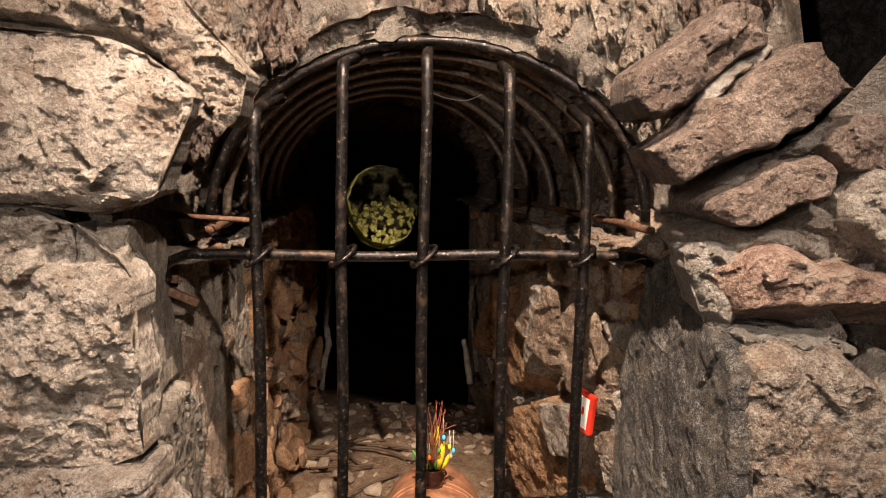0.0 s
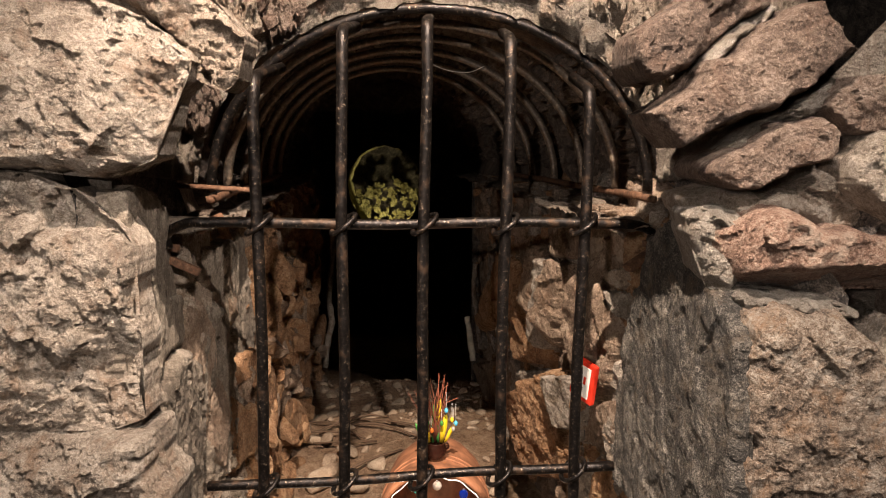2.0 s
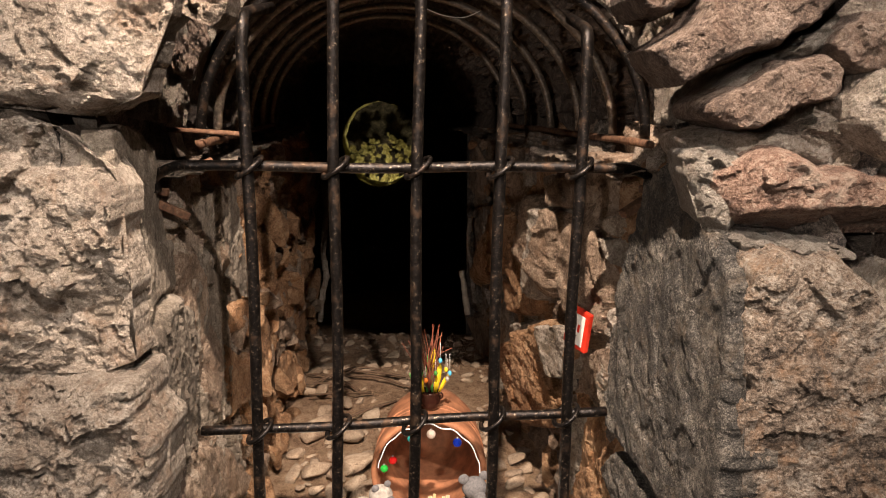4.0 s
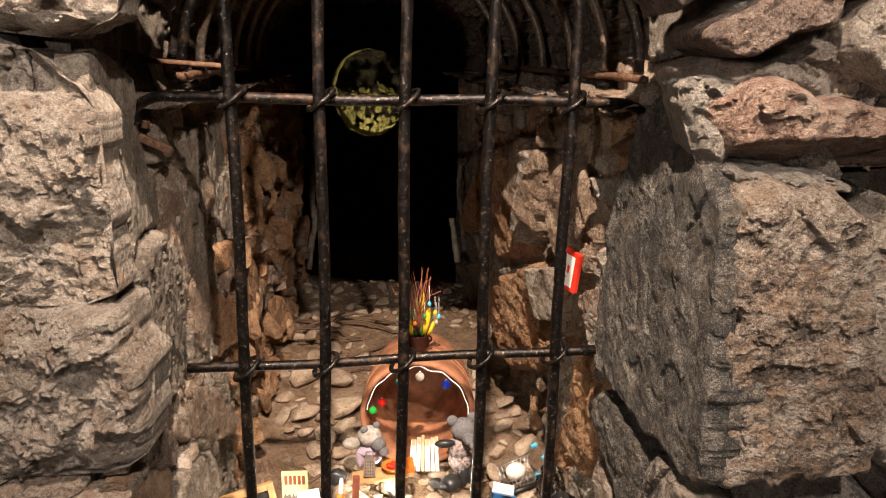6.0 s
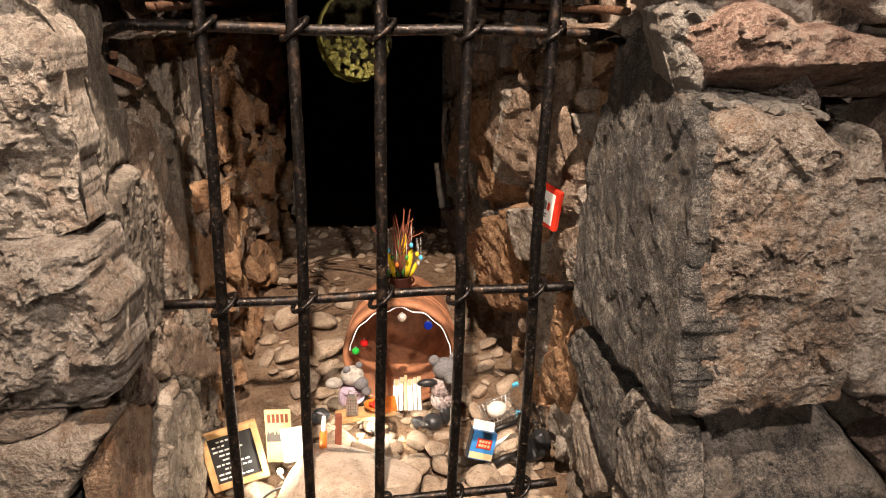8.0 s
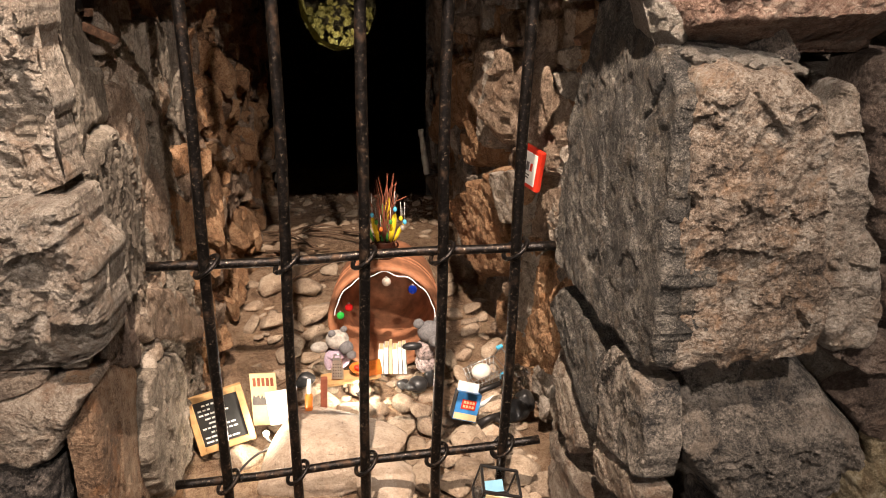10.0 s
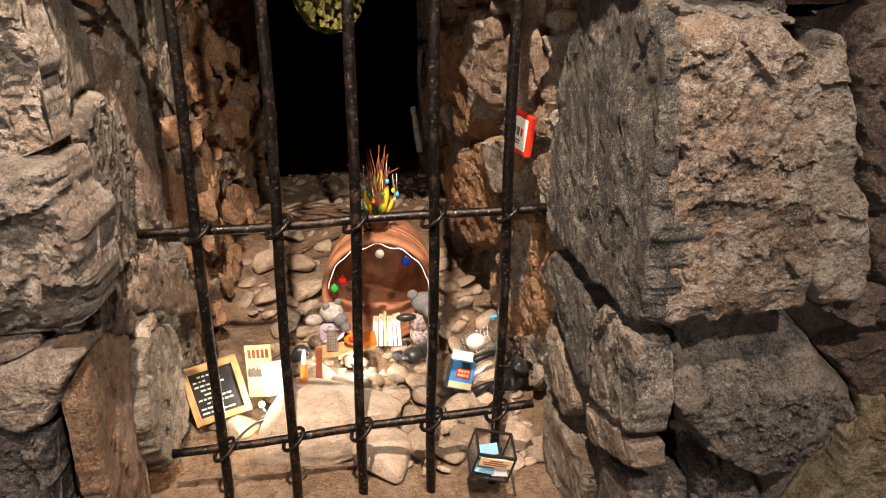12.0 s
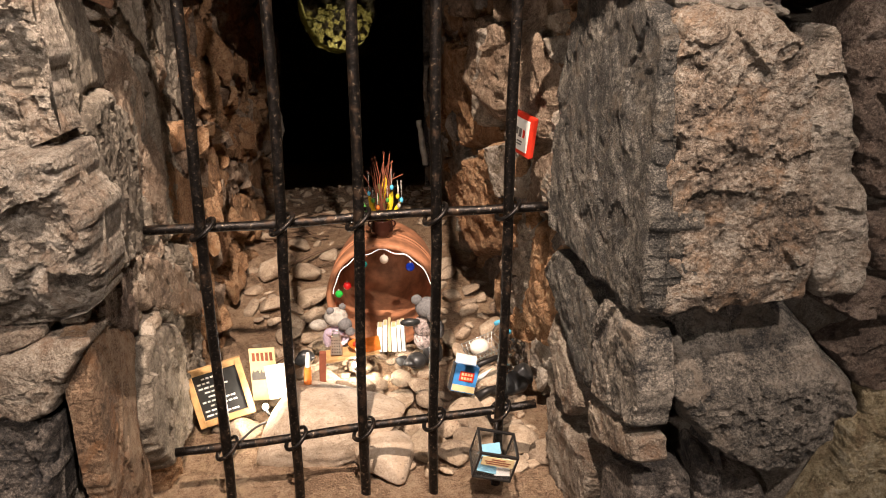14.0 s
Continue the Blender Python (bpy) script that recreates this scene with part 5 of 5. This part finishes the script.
tagged(bowl, "tiny orange bowl filled with red pieces", "bowl")
v, f = turned([(0, 0), (0.012, 0), (0.024, 0.012), (0.027, 0.017), (0.024, 0.017), (0.012, 0.006), (0, 0.005)], 20)
part_mesh("dish", v, f, ORANGE, bowl)
for x, y, z in ((-0.008, 0, 0.016), (0.007, 0.004, 0.017), (0, -0.008, 0.016), (0.002, 0.01, 0.016)):
    part("red_piece", ball_bm(0.0075, (x, y, z), (1, 1, 0.6), u=8, v=6), REDP, bowl, smooth=True)
for k, (w, h, dx) in enumerate(((0.014, 0.07, -0.045), (0.011, 0.076, -0.03), (0.008, 0.082, -0.018), (0.014, 0.07, -0.005), (0.009, 0.075, 0.009), (0.010, 0.078, 0.021))):
    bk = empty("miniature_book", (-0.018 + dx, 1.79, 0.075))
    bk.matrix_world = pose(0.004 + dx, 1.775, 0.065, -6, 2 - k, 0)
    tagged(bk, "tiny white book standing before the pot", "book", "miniature books")
    part("cover", box_bm(w, 0.045, h, (0, 0, h / 2), 0.0012), PAPER if k != 2 else CREAM, bk)
    part("pages", box_bm(w * 0.6, 0.04, 0.002, (0, -0.001, h + 0.0006)), CREAM, bk)


def toy(name, label, blobs, at, turn, mats):
    """One stuffed figure as one mesh; blobs of (radius, place, squash, material index)."""
    bm = bmesh.new()
    for r, p_, sq, mi in blobs:
        n = len(bm.faces)
        ball_bm(r, p_, sq, bm)
        bm.faces.ensure_lookup_table()
        for fc in bm.faces[n:]:
            fc.material_index = mi
    for q in bm.verts:
        q.co += q.co.normalized() * 0.0015 * noise.noise(q.co * 160)
    me = bpy.data.meshes.new(name)
    bm.to_mesh(me)
    bm.free()
    for m in mats:
        me.materials.append(m)
    me.polygons.foreach_set("use_smooth", [True] * len(me.polygons))
    ob = new(name, me)
    ob.matrix_world = pose(*at, 0, 0, turn)
    return tagged(ob, label, "doll")


toy("felt_doll", "grey felt mouse doll in a speckled knitted vest with black legs", [
    (0.034, (0, 0.004, 0.062), (0.9, 0.8, 1.0), 1), (0.031, (-0.003, 0.0, 0.098), (0.95, 0.85, 1.0), 1), (0.03, (0.006, 0.0, 0.15), (1.05, 0.95, 0.95), 0), (0.014, (-0.022, -0.004, 0.176), (1, 0.45, 1), 0),
    (0.013, (0.03, 0.006, 0.178), (1, 0.45, 1), 0), (0.019, (0.016, -0.026, 0.138), (0.85, 1.5, 0.75), 0), (0.012, (0.024, -0.052, 0.131), (0.7, 0.9, 0.7), 0), (0.014, (-0.04, -0.014, 0.118), (1.9, 0.8, 0.75), 2), (0.013, (0.038, -0.01, 0.09), (0.8, 0.9, 1.9), 0),
    (0.017, (0.006, -0.012, 0.022), (0.9, 0.9, 1.7), 2), (0.017, (0.03, -0.006, 0.02), (0.9, 0.9, 1.7), 2), (0.024, (-0.028, -0.036, 0.018), (1.1, 1.0, 0.9), 2)],
    (0.082, 1.715, 0.062), 5, (FELT, SCARF, BLACKST))
toy("felt_doll", "off-white felt doll with grey snout and lilac scarf", [
    (0.03, (0, 0.01, 0.03), (1.0, 0.9, 1.0), 2), (0.028, (-0.004, 0, 0.088), (1.1, 1, 0.9), 0), (0.02, (0.016, -0.024, 0.076), (0.95, 1.2, 0.8), 1), (0.014, (0.027, -0.044, 0.064), (0.9, 1.1, 0.8), 1), (0.01, (-0.018, -0.012, 0.112), (1, 0.6, 1), 1), (0.009, (0.014, 0.0, 0.116), (1, 0.6, 1), 1),
    (0.022, (-0.005, -0.01, 0.052), (1.5, 1.1, 0.5), 2), (0.012, (-0.03, -0.014, 0.035), (1, 1, 2), 2), (0.018, (-0.05, 0.0, 0.07), (1.3, 0.9, 0.8), 0)],
    (-0.145, 1.725, 0.10), 10, (FELTW, FELT, LILAC))
for x, y, r in ((0.045, 1.665, 0.02), (0.02, 1.68, 0.016), (-0.275, 1.60, 0.03), (-0.235, 1.70, 0.028)):
    me = pebble_data(1.0, int(r * 1000), 0.8, 1.1, 3)
    me.materials.append(BLACKST)
    pebble(x, y, 0.075 + r * 0.3, r, 20, me, None, "smooth black stone among the buff ones", (0, 0), "black_stone", "black stones")

# small blue printed box
pack = empty("blue_box", (0.155, 1.50, 0.08))
pack.matrix_world = pose(0.160, 1.50, 0.092, -16, 16, 4) @ Matrix.Diagonal((1.02, 1.0, 0.88, 1))
tagged(pack, "small blue cardboard box with a red sign, open on top", "box")
part("carton", box_bm(0.056, 0.03, 0.075, (0, 0, 0.0375), 0.001), BLUEP, pack)
part("side_panel", box_bm(0.0016, 0.0285, 0.074, (-0.0288, 0, 0.0372)), SLATE, pack)
part("sand_picture", box_bm(0.054, 0.001, 0.017, (0, -0.0155, 0.011)), CREAM, pack)
red_sign = part("red_sign", box_bm(0.034, 0.0014, 0.026, (0.002, -0.0157, 0.044), 0.0005), REDP, pack)
for z in (0.05, 0.039):
    for k in range(4):
        part("sign_mark", box_bm(0.005, 0.0008, 0.007, (-0.0085 + 0.007 * k, -0.0168, z)), CREAM, red_sign)
part("open_flap", box_bm(0.05, 0.001, 0.026, (-0.003, 0.005, 0.086), 0, (-20, 0, 0)), PAPER, pack, "white inner flap")

# wire cart with an egg
cart = empty("miniature_cart", (0.235, 1.69, 0.075))
cart.matrix_world = pose(0.232, 1.685, 0.085, 6, -10, 24)
tagged(cart, "tiny wire shopping cart with light blue plastic corners", "cart")
for k in range(9):
    x = -0.045 + 0.09 * k / 8
    tube("wire", [(x, -0.028, 0.035), (x * 0.85, -0.022, 0.0), (x * 0.85, 0.022, 0.0), (x, 0.028, 0.042)], 0.0011, STEEL, cart, seg=5)
for z, k in ((0.0, 0.85), (0.018, 0.93), (0.036, 1.0)):
    tube("wire", [(-0.047 * k, -0.028 * k, z), (0.047 * k, -0.028 * k, z), (0.047 * k, 0.028 * k, z + 0.004), (-0.047 * k, 0.028 * k, z + 0.004)], 0.0013, STEEL, cart, seg=5, closed=True)
tube("handle", [(0.05, -0.028, 0.038), (0.065, -0.026, 0.06), (0.065, 0.026, 0.064), (0.05, 0.028, 0.042)], 0.002, STEEL, cart, seg=6)
for y in (-0.026, 0.026):
    part("corner_cap", box_bm(0.018, 0.009, 0.009, (0.064, y, 0.062), 0.002), CYAN, cart, "light blue plastic cap")
part("base_cap", box_bm(0.014, 0.01, 0.02, (0.04, -0.024, 0.01), 0.002), CYAN, cart)
hen = part("hen_egg", ball_bm(0.021, (0, 0, 0), (1.2, 1, 1), u=28, v=20), EGG, None, smooth=True)
hen.matrix_world = pose(0.220, 1.672, 0.118, 0, -8, 10)
tagged(hen, "pale egg lying in the tiny wire cart", "egg")
bag = empty("clear_wrapper", (0.30, 1.63, 0.07))
tagged(bag, "crumpled clear plastic wrapper against the wall foot", "wrapper")
bm = ball_bm(0.042, (0, 0, 0.04), (0.75, 0.8, 1.15), u=26, v=18)
for q in bm.verts:
    q.co += (q.co - Vector((0, 0, 0.04))) * 0.45 * noise.noise(q.co * 60)
part("film", bm, CLEAR, bag)
coal = pebble_data(1.0, 91, 1.0, 1.0, 3)
coal.materials.append(BLACKST)
pebble(0.292, 1.55, 0.075, 0.034, 10, coal, None, "rough black lump of slag by the wall", (0, 20), "slag_lump", "black stones")
pebble(0.318, 1.58, 0.085, 0.03, 60, coal, None, "rough black lump of slag by the wall", (30, 20), "slag_lump", "black stones")
knife = empty("flint_flake", (0.215, 1.55, 0.10))
knife.matrix_world = pose(0.215, 1.55, 0.098, 10, -32, 20)
tagged(knife, "slim whitish flake of flint lying on sticks", "flake")
vv = [(-0.03, 0, 0), (0.0, -0.006, 0.001), (0.035, 0, 0.002), (0.0, 0.007, 0.001), (-0.03, 0, 0.003), (0.0, -0.006, 0.004), (0.035, 0, 0.003), (0.0, 0.007, 0.004)]
part_mesh("blade", vv, [(3, 2, 1, 0), (4, 5, 6, 7), (0, 1, 5, 4), (1, 2, 6, 5), (2, 3, 7, 6), (3, 0, 4, 7)], PAPER, knife, smooth=False)
for a, c, r in (((0.19, 1.585, 0.1), (0.26, 1.60, 0.125), 0.009), ((0.2, 1.50, 0.075), (0.265, 1.53, 0.085), 0.011), ((0.235, 1.52, 0.08), (0.27, 1.49, 0.075), 0.008), ((-0.34, 1.58, 0.1), (-0.25, 1.64, 0.135), 0.005), ((-0.33, 1.56, 0.085), (-0.25, 1.60, 0.12), 0.004)):
    ob = empty("charred_stick", a)
    tagged(ob, "short charred dark stick lying between the stones", "stick", "charred sticks")
    d = Vector(c) - Vector(a)
    tube("stick", [(0, 0, 0), d * 0.4 + Vector((0, 0, 0.004)), d], [r, r * 0.9, r * 0.7], BLACK if r > 0.006 else ROOT, ob, seg=9, wobble=0.5)

# collecting box on the lowest cross bar
tin = empty("collecting_box", (0.198, 1.168, 0.104))
tin.matrix_world = pose(0.193, 1.168, 0.124, 8, 14, 2)
tagged(tin, "glass collecting box in a black frame on the grille", "box")
W, D, H = 0.072, 0.066, 0.058
for sx in (-1, 1):
    for sy in (-1, 1):
        part("corner_post", box_bm(0.004, 0.004, H, (sx * W / 2, sy * D / 2, H / 2), 0.001), BLACK, tin)
for z in (0.0, H):
    for sy in (-1, 1):
        part("frame_bar", box_bm(W + 0.004, 0.005, 0.005, (0, sy * D / 2, z), 0.0015), BLACK, tin)
    for sx in (-1, 1):
        part("frame_bar", box_bm(0.005, D, 0.005, (sx * W / 2, 0, z), 0.0015), BLACK, tin)
part("base", box_bm(W, D, 0.003, (0, 0, -0.001)), BLACK, tin)
for sx in (-1, 1):
    g = part("side_pane", box_bm(0.0012, D - 0.005, H - 0.005, (sx * W / 2, 0, H / 2)), CLEAR, tin)
    g.visible_shadow = False
for sy in (-1, 1):
    g = part("front_pane" if sy < 0 else "back_pane", box_bm(W - 0.005, 0.0012, H - 0.005, (0, sy * D / 2, H / 2)), CLEAR, tin)
    g.visible_shadow = False
plate = part("label_plate", box_bm(0.062, 0.0016, 0.02, (0, -D / 2 - 0.003, H - 0.014), 0.0006), CREAM, tin, "tan label with faded writing")
for z, w in ((0.0495, 0.026), (0.0445, 0.05), (0.0395, 0.044)):
    part("writing", box_bm(w, 0.0006, 0.002, (0, -D / 2 - 0.0042, z)), TWIG, plate)
for x, y, z, a in ((-0.012, -0.022, 0.018, 10), (-0.006, 0.012, 0.03, -16)):
    part("slip", box_bm(0.04, 0.0015, 0.022, (x, y, z), 0, (-50, a, 6)), SLIPBLUE, tin, "light blue paper slip")
part("paper_slip", box_bm(0.03, 0.0015, 0.032, (0.018, -0.018, 0.018), 0, (-35, -8, 0)), PAPER, tin)
tube("hanger", [(0.0, D / 2, H), (0.0, D / 2 + 0.012, H + 0.012), (0.0, D / 2 + 0.02, H + 0.004)], 0.0025, BLACK, tin, seg=6)

# red framed note on the slab wall
sign = empty("red_frame", (0.303, 1.48, 0.71))
sign.matrix_world = pose(0.284, 1.455, 0.712, 0, 0, 0) @ Euler((radians(0), radians(10), radians(-60))).to_matrix().to_4x4()
tagged(sign, "white note in a red plastic frame fixed to the slab wall", "sign")
part("frame", box_bm(0.066, 0.012, 0.085, (0, 0, 0), 0.003), REDP, sign)
note = part("note", box_bm(0.05, 0.002, 0.066, (-0.002, -0.0062, 0), 0.0005), PAPER, sign)
for x, z, w, h, m in ((-0.012, 0.006, 0.006, 0.014, INK), (-0.002, 0.004, 0.008, 0.018, INK), (0.009, 0.004, 0.006, 0.016, REDP), (-0.002, -0.014, 0.016, 0.003, INK), (-0.002, -0.02, 0.014, 0.003, INK)):
    part("writing", box_bm(w, 0.0008, h, (x, -0.0076, z)), m, note)

# roots and twigs on the earth
pick = random.Random(17)
for k in range(12):
    x, y = pick.uniform(-0.42, -0.08), pick.uniform(2.2, 2.65)
    L, a = pick.uniform(0.12, 0.3), pick.uniform(-0.9, 0.9)
    ob = empty("dry_root", (x, y, floor_z(x, y) + 0.012))
    tagged(ob, "thin dry root lying on the earth", "root", "dry roots")
    tube("root", smooth_path([(-L / 2 * math.cos(a), -L / 2 * math.sin(a), 0.004), (0, pick.uniform(-0.04, 0.04), 0.018), (L / 2 * math.cos(a), L / 2 * math.sin(a), 0.004)], 5), pick.uniform(0.0025, 0.005), ROOT, ob, seg=6, wobble=0.4)
# pale sticks at either side of the dark doorway
def lath(pts, r, label, mat):
    ob = empty("pale_lath", pts[0])
    tagged(ob, label, "lath", "pale laths")
    tube("lath", [Vector(q) - Vector(pts[0]) for q in smooth_path(pts, 5)], r, mat, ob, seg=7, wobble=0.5)


lath([(0.118, 3.12, 0.25), (0.105, 3.13, 0.34), (0.09, 3.14, 0.44)], 0.013, "pale bleached wooden lath leaning on the wall", PALEWOOD)
lath([(0.15, 3.2, 0.28), (0.135, 3.2, 0.45), (0.12, 3.2, 0.55), (0.13, 3.22, 0.66)], 0.009, "pale bleached wooden lath leaning on the wall", PALE)
lath([(-0.555, 3.28, 0.17), (-0.54, 3.28, 0.3), (-0.52, 3.28, 0.38), (-0.53, 3.28, 0.5), (-0.51, 3.28, 0.68), (-0.515, 3.28, 0.8)], 0.013, "pale lime-crusted edge strip beside the dark doorway", PALE)
# wall hooks that hold the top cross bar
for x, y, s in ((-0.462, 1.235, 1), (0.36, 1.275, -1)):
    hook = empty("wall_hook", (x, y, 1.03))
    tagged(hook, "rusty iron hook driven into the jamb", "hook", "wall hooks")
    part("plate", box_bm(0.045, 0.014, 0.012, (-s * 0.008, 0.0, -0.012), 0.002, (0, 4 * s, 0)), RUST, hook)
    part("wedge", box_bm(0.055, 0.02, 0.014, (s * 0.018, 0.01, -0.045), 0.003, (0, 28 * s, 20)), RUST, hook)
peg = empty("iron_peg", (-0.44, 1.36, 1.06))
tagged(peg, "rusty flat iron peg sticking out of the wall", "peg")
tube("peg", [(-0.05, -0.06, -0.05), (0.0, -0.02, -0.02), (0.03, 0.0, 0.0)], [0.008, 0.009, 0.007], RUST, peg, seg=7, wobble=0.5)
tube("pin", [(-0.05, -0.01, 0.055), (0.03, 0.0, 0.05), (0.09, 0.0, 0.046)], 0.005, RUST, peg, seg=7, wobble=0.4)
wire = empty("thin_wire", (0.0, 1.9, 1.38))
tagged(wire, "thin pale wire drooping under the vault", "wire")
tube("wire", smooth_path([(-0.06, 0, 0.02), (-0.03, 0, 0.005), (0.01, 0, -0.01), (0.06, 0, -0.015), (0.1, 0, 0.0)], 5), 0.0012, PAPER, wire, seg=5)

# ---- lamps of the room, behind the camera and over the wall ----
for at, target, _ in LAMPS:
    fit = empty("spot_lamp", at)
    fit.matrix_world = look(at, target)
    tagged(fit, "black cylindrical spot lamp aimed at the opening", "spot lamp", "spot lamps")
    v, f = turned([(0.03, -0.01), (0.032, -0.01), (0.034, 0.0), (0.034, 0.11), (0.02, 0.125), (0, 0.125), (0, 0.12), (0.028, 0.1)], 20)
    part_mesh("housing", [Vector(q) + Vector((0, 0, 0.03)) for q in v], f, BLACK, fit)
    up = look(at, target).inverted() @ Vector((at[0], at[1], 2.85))
    tube("stem", [(0, 0.0, 0.16), up], 0.006, BLACK, fit, seg=8)
